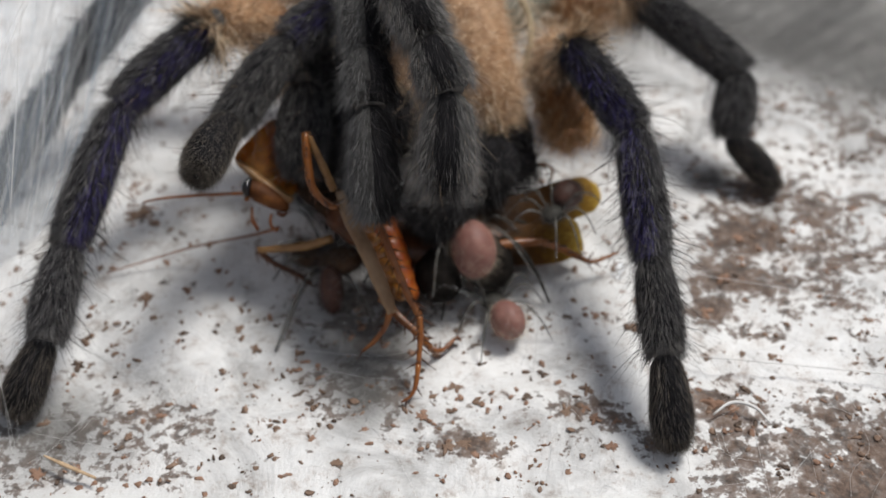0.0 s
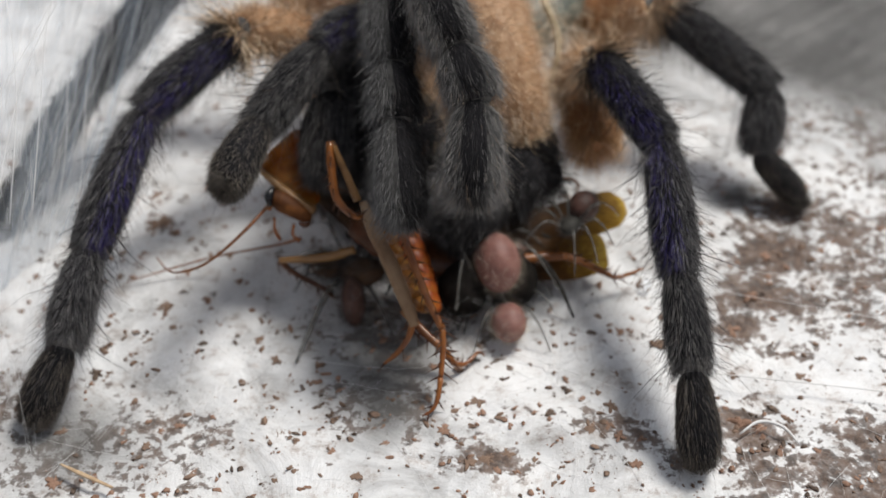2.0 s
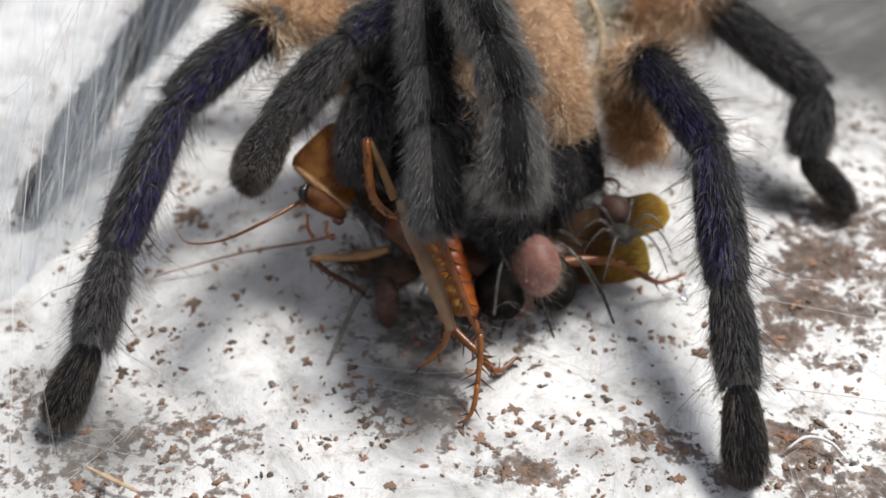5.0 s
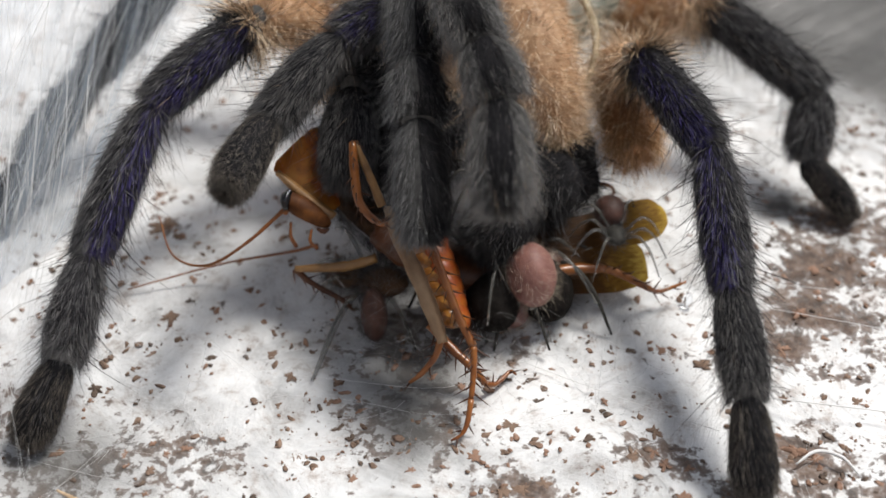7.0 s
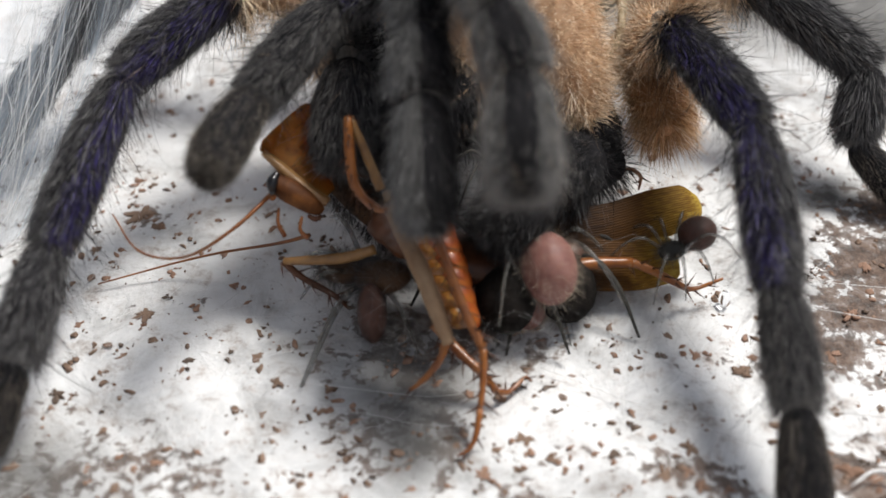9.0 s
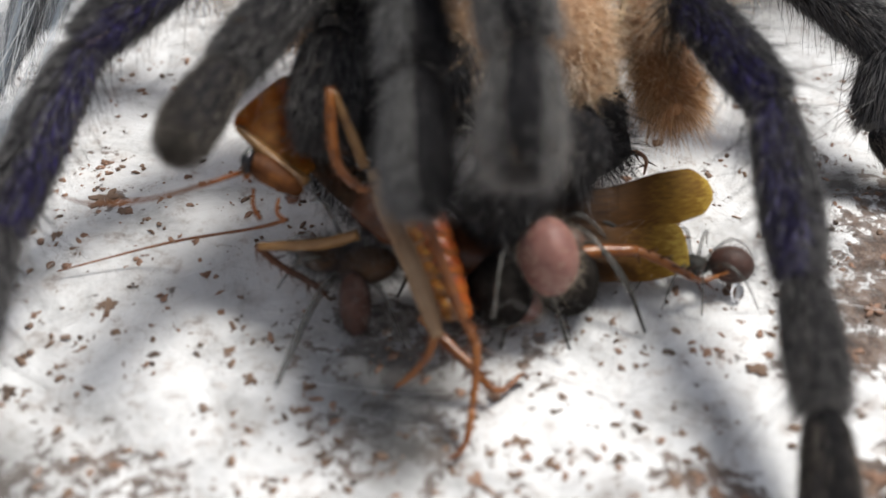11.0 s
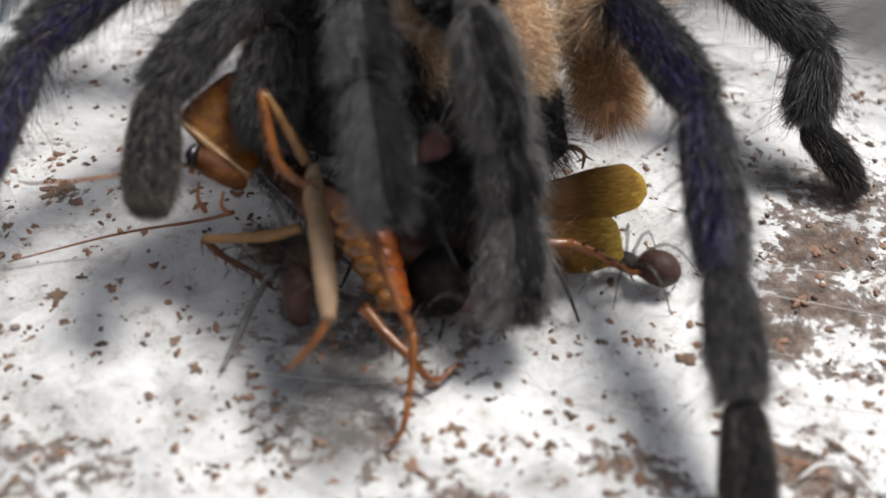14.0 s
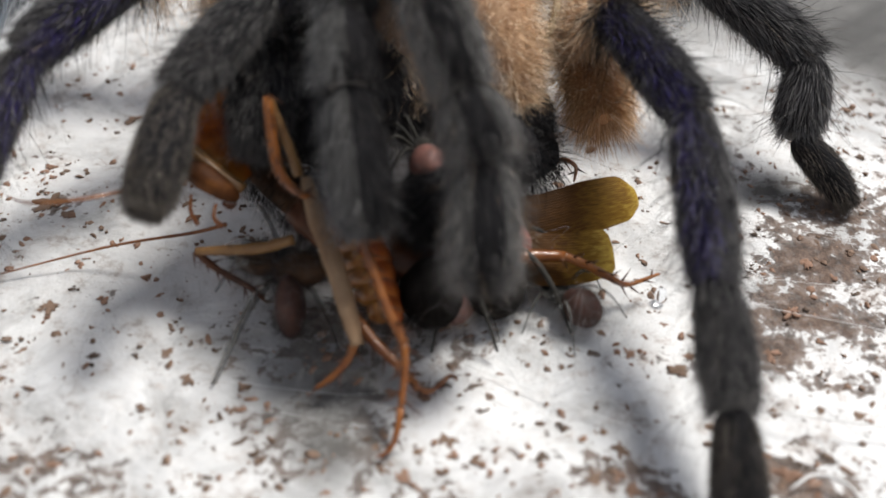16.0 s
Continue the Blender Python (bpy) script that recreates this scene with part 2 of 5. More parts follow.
def ground_mat():
    """White silk sheeting with dust in it, thinner over bare soil."""
    m, n, l, b = mat("silk_over_soil", 0.42, 0.35)
    at = n.new("ShaderNodeAttribute")
    at.attribute_name = "soil"
    edge = noise_node(n, l, 260, 8, 0.7, distort=0.2)
    # soil shows where its share plus the ragged noise is high
    crumbly = noise_node(n, l, 1100, 5, 0.65, distort=0.2)
    blend = n.new("ShaderNodeMix")
    blend.inputs[0].default_value = 0.5
    l.new(edge.outputs["Fac"], blend.inputs[2])
    l.new(crumbly.outputs["Fac"], blend.inputs[3])
    s = n.new("ShaderNodeMath")
    s.operation, s.inputs[1].default_value = "MULTIPLY_ADD", 0.42
    l.new(at.outputs["Fac"], s.inputs[0])
    l.new(blend.outputs[0], s.inputs[2])
    cover = ramp_node(n, l, s.outputs[0], [(0.64, (0, 0, 0)), (0.655, (0.55, 0.55, 0.55)), (0.68, (0.82, 0.82, 0.82)), (0.76, (0.95, 0.95, 0.95))])
    grain = noise_node(n, l, 700, 9, 0.78, distort=0.3)
    soil = ramp_node(n, l, grain.outputs["Fac"], [(0.3, (0.02, 0.015, 0.012)), (0.43, (0.065, 0.041, 0.029)), (0.53, (0.135, 0.085, 0.06)), (0.62, (0.2, 0.148, 0.12)), (0.75, (0.4, 0.37, 0.35))])
    cloud = noise_node(n, l, 110, 8, 0.66, distort=0.8)
    silk = ramp_node(n, l, cloud.outputs["Fac"], [(0.3, (0.36, 0.36, 0.36)), (0.42, (0.6, 0.605, 0.61)), (0.52, (0.78, 0.785, 0.79)), (0.68, (0.87, 0.87, 0.87))])
    dust = noise_node(n, l, 380, 9, 0.8)
    dusty = ramp_node(n, l, dust.outputs["Fac"], [(0.3, (0.36, 0.28, 0.23)), (0.39, (0.7, 0.65, 0.62)), (0.46, (0.93, 0.92, 0.91)), (0.58, (1, 1, 1))])
    mul = n.new("ShaderNodeMix")
    mul.data_type, mul.blend_type = "RGBA", "MULTIPLY"
    mul.inputs[0].default_value = 1.0
    l.new(silk.outputs[0], mul.inputs[6])
    l.new(dusty.outputs[0], mul.inputs[7])
    mix = n.new("ShaderNodeMix")
    mix.data_type = "RGBA"
    l.new(cover.outputs[0], mix.inputs[0])
    l.new(mul.outputs[2], mix.inputs[6])
    l.new(soil.outputs[0], mix.inputs[7])
    # grey of the far ground, and shade painted in under prey and feet
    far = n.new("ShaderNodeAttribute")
    far.attribute_name = "grey_shade"
    grey_shade = ramp_node(n, l, noise_node(n, l, 60, 8, 0.7).outputs["Fac"], [(0.3, (0.06, 0.058, 0.055)), (0.55, (0.13, 0.127, 0.122)), (0.75, (0.27, 0.26, 0.25))])
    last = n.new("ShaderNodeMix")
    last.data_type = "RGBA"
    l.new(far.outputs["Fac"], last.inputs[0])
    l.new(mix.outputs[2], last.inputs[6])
    l.new(grey_shade.outputs[0], last.inputs[7])
    l.new(last.outputs[2], b.inputs["Base Color"])
    rough = n.new("ShaderNodeMapRange")
    rough.inputs[3].default_value, rough.inputs[4].default_value = 0.3, 0.95
    l.new(cover.outputs[0], rough.inputs[0])
    l.new(rough.outputs[0], b.inputs["Roughness"])
    # soft folds plus fine matted fibres
    high = n.new("ShaderNodeMath")
    high.operation, high.inputs[1].default_value = "MULTIPLY_ADD", 0.12
    fibre = noise_node(n, l, 2200, 5, 0.7, distort=1.0)
    l.new(fibre.outputs["Fac"], high.inputs[0])
    l.new(cloud.outputs["Fac"], high.inputs[2])
    bump_node(n, l, high.outputs[0], b, 0.65, 0.0009)
    return m


# ---- mesh building ----
CM = 0.01


def unit(a):
    return a / np.maximum(np.linalg.norm(a, axis=-1, keepdims=True), 1e-9)


class Shape:
    """Collects vertices and faces, in centimetres, with a material slot per face."""

    def __init__(self):
        self.v, self.f, self.m, self.mats, self.count = [], [], [], [], 0

    def add(self, verts, faces, material):
        if material not in self.mats:
            self.mats.append(material)
        self.v.append(np.asarray(verts, float))
        self.f += [tuple(int(i) + self.count for i in face) for face in faces]
        self.m += [self.mats.index(material)] * len(faces)
        self.count += len(verts)
        return self

    def mesh(self, name, origin=(0, 0, 0)):
        me = bpy.data.meshes.new(name)
        me.from_pydata(((np.concatenate(self.v) - np.asarray(origin)) * CM).tolist(), [], self.f)
        for m in self.mats:
            me.materials.append(m)
        me.polygons.foreach_set("material_index", self.m)
        me.polygons.foreach_set("use_smooth", [True] * len(self.f))
        me.update()
        return me


def part(name, shape, parent, label="", origin=(0, 0, 0), base=(0, 0, 0)):
    """A mesh under a thing or part; origin is where it turns, base is its parent's own origin."""
    ob = new(name, shape.mesh(name, origin))
    ob.parent = parent
    ob.location = (np.asarray(origin, float) - np.asarray(base)) * CM
    if label:
        tagged(ob, label)
    return ob


def thing(name, label, category, group="", kind=""):
    return tagged(new(name), label, category, group, kind)


def curve(points, radii, n):
    """A smooth line of n points through the given ones, with radii."""
    p, r = np.asarray(points, float), np.asarray(radii, float)
    p2 = np.vstack([2 * p[0] - p[1], p, 2 * p[-1] - p[-2]])
    t = np.linspace(0, len(p) - 1 - 1e-6, n)
    i = t.astype(int)
    u = (t - i)[:, None]
    a, b, c, d = p2[i], p2[i + 1], p2[i + 2], p2[i + 3]
    line = 0.5 * (2 * b + (c - a) * u + (2 * a - 5 * b + 4 * c - d) * u**2 + (3 * b - a - 3 * c + d) * u**3)
    return line, np.interp(t, np.arange(len(r)), r)


def frames_along(line):
    tan = unit(np.gradient(line, axis=0))
    ref = np.array([0.31, 0.22, 0.92])
    side = unit(np.cross(tan, ref))
    return tan, side, np.cross(side, tan)


def tube(shape, line, radii, material, sides=10, flat=1.0, band=None):
    """A closed tube along a line; flat squeezes it along its upward axis. band: (way, share, material) of a stripe along it."""
    tan, side, up = frames_along(line)
    a = np.linspace(0, 2 * np.pi, sides, endpoint=False)
    ring = np.cos(a)[None, :, None] * side[:, None] + flat * np.sin(a)[None, :, None] * up[:, None]
    verts = (line[:, None] + radii[:, None, None] * ring).reshape(-1, 3)
    n = len(line)
    faces = [(i * sides + j, i * sides + (j + 1) % sides, (i + 1) * sides + (j + 1) % sides, (i + 1) * sides + j) for i in range(n - 1) for j in range(sides)]
    verts = np.vstack([verts, line[0], line[-1]])
    faces += [(n * sides, (j + 1) % sides, j) for j in range(sides)]
    faces += [(n * sides + 1, (n - 1) * sides + j, (n - 1) * sides + (j + 1) % sides) for j in range(sides)]
    shape.add(verts, faces, material)
    if band:
        shape.add(np.zeros((0, 3)), [], band[2])
        for i in range(n - 1):
            for j in range(sides):
                b = a[j] + math.pi / sides
                if (math.cos(b) * side[i] + math.sin(b) * up[i]) @ unit(np.asarray(band[0], float)) > band[1]:
                    shape.m[len(shape.f) - len(faces) + i * sides + j] = shape.mats.index(band[2])
    return shape


def strands(shape, base, way, length, width, material, rng, bend=0.3, fall=(0, 0, -0.3)):
    """Tapering hairs: two-step blades that bend over."""
    n = len(base)
    if n == 0:
        return shape
    across = unit(np.cross(way, rng.normal(size=(n, 3))))
    curl = (rng.normal(size=(n, 3)) * bend + np.asarray(fall)) * length[:, None]
    mid = base + way * length[:, None] * 0.5 + curl * 0.12
    tip = base + way * length[:, None] + curl * 0.5
    w = width[:, None] * across
    verts = np.stack([base - w, base + w, mid + w * 0.8, mid - w * 0.8, tip], 1).reshape(-1, 3)
    faces = []
    for k in range(0, 5 * n, 5):
        faces += [(k, k + 1, k + 2, k + 3), (k + 3, k + 2, k + 4)]
    return shape.add(verts, faces, material)


def fur(shape, line, radii, rng, count, length, lean=0.8, width=0.0035, material=None, tint=None, tint_way=None, tint_share=0.55, flat=1.0, spread=(0.0, 1.0), bend=0.3):
    """Hair over a tube; lean 0 stands out, 1 and more lies along it. tint colours the hairs that face tint_way."""
    tan, side, up = frames_along(line)
    s = rng.uniform(spread[0], spread[1], count) * (len(line) - 1)
    i = np.minimum(s.astype(int), len(line) - 2)
    u = (s - i)[:, None]
    c = line[i] * (1 - u) + line[i + 1] * u
    r = radii[i] * (1 - u[:, 0]) + radii[i + 1] * u[:, 0]
    a = rng.uniform(0, 2 * np.pi, count)
    out = np.cos(a)[:, None] * side[i] + flat * np.sin(a)[:, None] * up[i]
    way = unit(tan[i] * lean + unit(out) + rng.normal(size=(count, 3)) * 0.22)
    base = c + out * (r * 0.96)[:, None]
    ln = length * rng.uniform(0.55, 1.35, count)
    wd = width * rng.uniform(0.6, 1.3, count)
    if tint is None:
        return strands(shape, base, way, ln, wd, material, rng, bend)
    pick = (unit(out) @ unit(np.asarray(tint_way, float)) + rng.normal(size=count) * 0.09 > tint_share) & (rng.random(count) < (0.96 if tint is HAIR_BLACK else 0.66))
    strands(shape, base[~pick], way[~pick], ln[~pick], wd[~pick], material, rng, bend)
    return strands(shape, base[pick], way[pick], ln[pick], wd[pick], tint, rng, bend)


def ball(shape, centre, axes, material, rings=12, sides=16, rough=0.0, rng=None):
    """An ellipsoid from three half-axis vectors."""
    th = np.linspace(0, np.pi, rings)
    ph = np.linspace(0, 2 * np.pi, sides, endpoint=False)
    x = np.stack([np.sin(th)[:, None] * np.cos(ph), np.sin(th)[:, None] * np.sin(ph), np.cos(th)[:, None] * np.ones(sides)], -1).reshape(-1, 3)
    if rough:
        x = x * (1 + rough * rng.normal(size=(len(x), 1)))
    v = np.asarray(centre) + x @ np.asarray(axes, float)
    f = [(i * sides + j, (i + 1) * sides + j, (i + 1) * sides + (j + 1) % sides, i * sides + (j + 1) % sides) for i in range(rings - 1) for j in range(sides)]
    return shape.add(v, f, material)


def coat(shape, centre, axes, rng, count, length, width, material, way=(0, 0, 0), lean=0.5, keep=None, bend=0.3):
    """Hair over an ellipsoid."""
    x = unit(rng.normal(size=(count, 3)))
    if keep is not None:
        x = x[keep(x)]
    ax = np.asarray(axes, float)
    base = np.asarray(centre) + x @ ax
    out = unit(x @ np.linalg.inv(ax).T)
    d = unit(out + lean * np.asarray(way, float) + rng.normal(size=x.shape) * 0.25)
    return strands(shape, base - out * 0.01, d, length * rng.uniform(0.5, 1.4, len(x)), width * rng.uniform(0.6, 1.3, len(x)), material, rng, bend)


# ---- the silk floor ----
def patch(x, y, cx, cy, rx, ry):
    return np.clip(1.25 - np.hypot((x - cx) / rx, (y - cy) / ry), 0, 1)


def relief(x, y):
    """Height of the floor in centimetres."""
    h = 0.03 * np.sin(1.7 * x + 0.6) * np.cos(1.3 * y) + 0.018 * np.sin(3.9 * x - 2.1 * y + 1) + 0.01 * np.sin(7.3 * y + 5.1 * x)
    far = np.clip((y - 3.5) / 5, 0, 1) * np.clip((x - 1.0) / 4, 0, 1)
    return h + 1.6 * far**2


def build_floor():
    rng = np.random.default_rng(3)
    fine = np.linspace(-7, 7, 211)
    out = np.array([8, 9.5, 12, 16, 22, 32, 45])
    xs = np.concatenate([-out[::-1], fine, out])
    ys = xs + 1.5
    X, Y = np.meshgrid(xs, ys)
    Z = relief(X, Y)
    for k in range(5):
        q = rng.normal(size=2) * (8 + 6 * k)
        Z += 0.006 / (1 + k * 0.5) * np.sin(q[0] * X + q[1] * Y + k)
    n = len(xs)
    idx = np.arange(n * n).reshape(n, n)
    faces = np.stack([idx[:-1, :-1], idx[:-1, 1:], idx[1:, 1:], idx[1:, :-1]], -1).reshape(-1, 4)
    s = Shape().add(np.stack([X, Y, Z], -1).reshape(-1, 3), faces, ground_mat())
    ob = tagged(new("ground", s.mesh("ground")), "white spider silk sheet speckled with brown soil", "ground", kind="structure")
    soil = 0.07 + 0.55 * patch(X, Y, 3.4, -1.9, 2.0, 1.2) + 0.34 * patch(X, Y, 2.9, 0.6, 1.3, 1.1) + 0.27 * patch(X, Y, 4.2, 2.6, 2.5, 1.7)
    soil += 0.2 * patch(X, Y, -4.4, -1.2, 0.9, 1.2) + 0.27 * patch(X, Y, -2.9, -1.6, 1.8, 0.8)
    # first two: soil under the prey, strengthened to carry its shade too
    soil += 0.36 * patch(X, Y, -0.65, -0.95, 0.55, 0.5) + 0.4 * patch(X, Y, -0.7, -0.1, 1.0, 0.5) + 0.16 * patch(X, Y, 0.5, -1.3, 1.0, 0.5)
    soil += 0.3 * patch(X, Y, 1.1, -1.17, 0.34, 0.24) + 0.38 * patch(X, Y, 0.1, -1.48, 0.42, 0.16) + 0.34 * patch(X, Y, 2.05, -1.05, 0.4, 0.3)
    soil += 0.3 * patch(X, Y, 2.3, 0.37, 0.34, 0.26) + 0.3 * patch(X, Y, 2.07, -0.02, 0.3, 0.24) + 0.28 * patch(X, Y, 2.45, 0.89, 0.3, 0.24)
    soil += 0.34 * patch(X, Y, -2.95, 1.07, 0.36, 0.26) + 0.28 * patch(X, Y, 1.47, -0.2, 0.28, 0.2) + 0.2 * patch(X, Y, -2.35, -1.32, 0.4, 0.24)
    soil += 0.2 * patch(X, Y, 2.55, 1.5, 0.6, 0.4)
    at = ob.data.attributes.new("soil", "FLOAT", "POINT")
    at.data.foreach_set("value", soil.ravel())
    # far and left grey ground, plus painted shade under the prey and at feet
    grey_shade = ob.data.attributes.new("grey_shade", "FLOAT", "POINT")
    grey_shade.data.foreach_set("value", (np.clip((Y + 0.35 * X - 3.8 + 0.3 * np.sin(2 * X)) / 1.2, 0, 1) * np.clip((X + 0.5) / 1.5, 0, 1) + 0.25 * patch(X, Y, -3.5, -1.7, 2.0, 0.9) + 0.6 * patch(X, Y, -3.1, -1.42, 0.55, 0.42) + 0.8 * patch(X, Y, -0.74 + 0.07 * np.sin(9 * Y), -0.8 + 0.08 * np.sin(11 * X), 0.44, 0.6) + 0.55 * patch(X, Y, -0.75, -0.2, 0.8, 0.5) + 0.28 * patch(X, Y, -0.5, -1.1, 0.36, 0.4) + 0.9 * patch(X, Y, 2.28, 1.68, 0.34, 0.24) + 0.22 * patch(X, Y, -2.2, 0.3, 1.2, 0.7)).ravel())
    return ob


build_floor()


# ---- the tarantula ----
SKIN_ASH = grain_mat("ash_cuticle", [(0.3, (0.035, 0.035, 0.035)), (0.7, (0.085, 0.083, 0.08))], 1500, 0.85, 0.12)
JOINT = grain_mat("joint_skin", [(0.3, (0.05, 0.048, 0.045)), (0.7, (0.16, 0.15, 0.14))], 1500, 0.6, 0.3, 0.3)
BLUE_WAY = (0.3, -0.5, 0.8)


def leg_piece(points, radii, rng, coats, skin=SKIN_DARK, n=14, flat=1.0, tint_way=BLUE_WAY, share=0.62, band=None, reach=1.0):
    """One leg segment: a swollen tube and its coats of hair (count, length, lean, width, material, tint)."""
    s = Shape()
    line, r = curve(points, radii, n)
    tube(s, line, r, skin, 28 if band else 12, flat, band)
    for count, length, lean, width, material, tint, bend in coats:
        fur(s, line, r, rng, count, length, lean, width, material, tint, tint_way, share, flat, spread=(0.0, reach), bend=bend)
    return s


def seg_points(a, b, sag=0.0):
    a, b = np.asarray(a, float), np.asarray(b, float)
    return [a + (b - a) * t + np.array([0, 0, sag]) * math.sin(math.pi * t) for t in (0, 0.12, 0.4, 0.7, 0.92, 1.0)]


def swollen(r0, r1):
    m = max(r0, r1)
    return [r0 * 0.5, r0 * 0.9, m * 1.12, m * 1.16, r1 * 1.0, r1 * 0.5]


NAMES = {5: ["patella", "tibia", "metatarsus", "tarsus"], 4: ["patella", "tibia", "tarsus"], 3: ["tibia", "tarsus"], 2: ["tarsus"]}


def build_leg(parent, joints, radii, seed, blue=(), femur_gold=True, shag=1.0, label="", grey=(), stripe=None, blue_way=BLUE_WAY, black=False, fringe=None):
    """A leg from its hip to its tip: the femur carries the further segments."""
    rng = np.random.default_rng(seed)
    hip = joints[0]
    names = NAMES[len(joints) - 1]
    pieces, holder = [], None
    for k in range(len(joints) - 1):
        a, b = np.asarray(joints[k], float), np.asarray(joints[k + 1], float)
        long = np.linalg.norm(b - a)
        last = k == len(joints) - 2
        r0, r1 = radii[k], radii[k + 1]
        rr = [r0 * 0.5, r0 * 0.88, r0 * 1.1, (r0 + r1) / 2 * 1.2, r1 * 0.98, r1 * 0.34] if last else swollen(r0, r1)
        area = long * (r0 + r1) * 3.1
        if k == 0 and femur_gold:
            coats = [(int(5200 * area), 0.11 * shag, 0.8, 0.0018, HAIR_GOLD, None, 0.5), (int(800 * area), 0.28 * shag, 0.3, 0.0024, HAIR_GOLD, None, 0.5), (int(150 * area), 0.2 * shag, 0.4, 0.0022, HAIR_DARK, None, 0.4)]
            skin = SKIN_GOLD
        else:
            tint = HAIR_BLUE if k in blue else None
            main = HAIR_GREY if k in grey else HAIR_BLACK if black or stripe else HAIR_TARSUS if last and k > 2 else HAIR_DARK
            if stripe and k >= 1:
                coats = [(int(6500 * area), 0.09, 2.6, 0.0013, fringe, HAIR_BLACK, 0.1), (int(3600 * area), 0.15, 1.2, 0.001, fringe, HAIR_BLACK, 0.2), (int(140 * area), 0.26, 0.7, 0.001, fringe, HAIR_DARK, 0.3)]
            else:
                coats = [(int(6000 * area), 0.1 * shag, 3.2, 0.0014, main, tint, 0.1), (int(2000 * area), 0.12 * shag, 2.0, 0.0013, main, tint, 0.15), (int(800 * area), 0.14 * shag, 1.1, 0.0013, HAIR_DARK if black else HAIR_GREY, tint, 0.2), (int(230 * area), 0.23 * shag, 0.9, 0.0019, HAIR_BLACK, None, 0.3), (int(70 * area), 0.4, 0.65, 0.0021, HAIR_BLACK, None, 0.4), (int(110 * area), 0.28, 0.7, 0.0013, HAIR_DARK if black else HAIR_SIDE, None, 0.3)]
            skin = SKIN_ASH if stripe and k >= 1 else SKIN_DARK
            if last and k > 2 and not stripe and k not in grey:
                coats = [(int(7000 * area), 0.06, 2.6, 0.0013, HAIR_TARSUS, HAIR_BLACK, 0.1), (int(3000 * area), 0.075, 1.5, 0.0011, HAIR_TARSUS, HAIR_BLACK, 0.2), (int(160 * area), 0.16, 1.0, 0.0012, HAIR_DARK, None, 0.3)]
        way, share, band = blue_way, 0.8, None
        if stripe and k >= 1:
            way, share = stripe
            band = (way, share + 0.06, SKIN_DARK)
        elif last and k > 2:
            way, share = (0.1, -0.6, 0.75), 0.92
        s = leg_piece(seg_points(a, b, 0.03), rr, rng, coats, skin, 14, 1.0, way, share, band, 1.0 if last else 1 - 0.085 / long)
        if k == 1 and femur_gold:
            # golden bristles spread over the top of the knee segment
            line, r = curve(seg_points(a, b, 0.03), rr, 14)
            fur(s, line, r, rng, int(700 * area), 0.3, 0.4, 0.002, HAIR_GOLD, spread=(0.0, 0.2), bend=0.5)
            fur(s, line, r, rng, int(500 * area), 0.26, 0.5, 0.002, HAIR_BLACK, spread=(0.0, 0.3), bend=0.4)
        if last:
            # short hair over the blunt end
            line, r = curve(seg_points(a, b, 0.03), rr, 14)
            end_hair = HAIR_TARSUS if k > 2 and not stripe and k not in grey else fringe or HAIR_DARK
            fur(s, line, r, rng, 1100, 0.06, 1.3, 0.0016, end_hair, spread=(0.9, 1.0), bend=0.3)
            fur(s, line, r * 0.6, rng, 500, 0.07, 2.5, 0.0016, end_hair, spread=(0.96, 1.0), bend=0.3)
        if not last:
            # pale joint membrane at the far end
            line, r = curve([b - (b - a) / long * 0.03, b - (b - a) / long * 0.012, b + (b - a) / long * 0.015], [r1 * 0.66, r1 * 0.74, r1 * 0.66], 5)
            tube(s, line, r, JOINT, 14)
        if k == 0:
            holder = part("leg", s, parent, label, hip)
        else:
            pieces.append(part(names[k - 1], s, holder, "", joints[k], hip))
    return holder, pieces


spider = thing("tarantula", "hairy dark tarantula with violet-blue legs and golden jaws, feeding", "tarantula")
JR1 = [(0.69, 1.8, 0.95), (0.89, 1.63, 1.55), (1.41, 0.66, 1.39), (1.52, -0.36, 0.92), (1.59, -1.1, 0.62), (1.67, -1.54, 0.12)]
JL1 = [(-1.65, 2.17, 1.37), (-2.11, 1.55, 1.8), (-2.78, 0.78, 1.5), (-3.08, -0.28, 0.9), (-3.11, -1.04, 0.6), (-3.38, -1.34, 0.1)]
JL2 = [(-1.86, 3.0, 1.57), (-2.82, 3.0, 1.75), (-3.73, 2.08, 0.9), (-4.17, 1.36, 0.42), (-4.38, 0.88, 0.15)]
JR2 = [(1.06, 2.87, 1.02), (1.46, 2.76, 1.42), (2.53, 2.19, 0.87), (2.43, 1.75, 0.47), (2.84, 1.47, 0.12)]
JPL = [(-0.83, 1.89, 1.41), (-1.04, 1.63, 1.89), (-1.43, 1.25, 1.83), (-1.89, 0.51, 1.56), (-1.96, -0.3, 1.63)]
JA = [(-0.67, 1.83, 1.62), (-0.84, 1.36, 2.31), (-0.74, 0.65, 1.97), (-0.67, 0.25, 1.74), (-0.57, -0.52, 1.48)]
JB = [(-0.43, 1.76, 1.51), (-0.56, 1.14, 2.64), (-0.24, 0.43, 2.33), (-0.09, 0.1, 2.1), (-0.03, -0.57, 1.8)]
JD = [(0.3, 1.6, 0.95), (0.4, 1.0, 0.86), (0.1, 0.6, 0.82), (-0.28, 0.14, 0.78)]
JC = [(-0.9, 1.8, 1.2), (-1.3, 1.2, 1.38), (-1.32, 0.52, 1.02)]
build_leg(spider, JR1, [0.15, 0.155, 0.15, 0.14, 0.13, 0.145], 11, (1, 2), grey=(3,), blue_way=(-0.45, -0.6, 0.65))
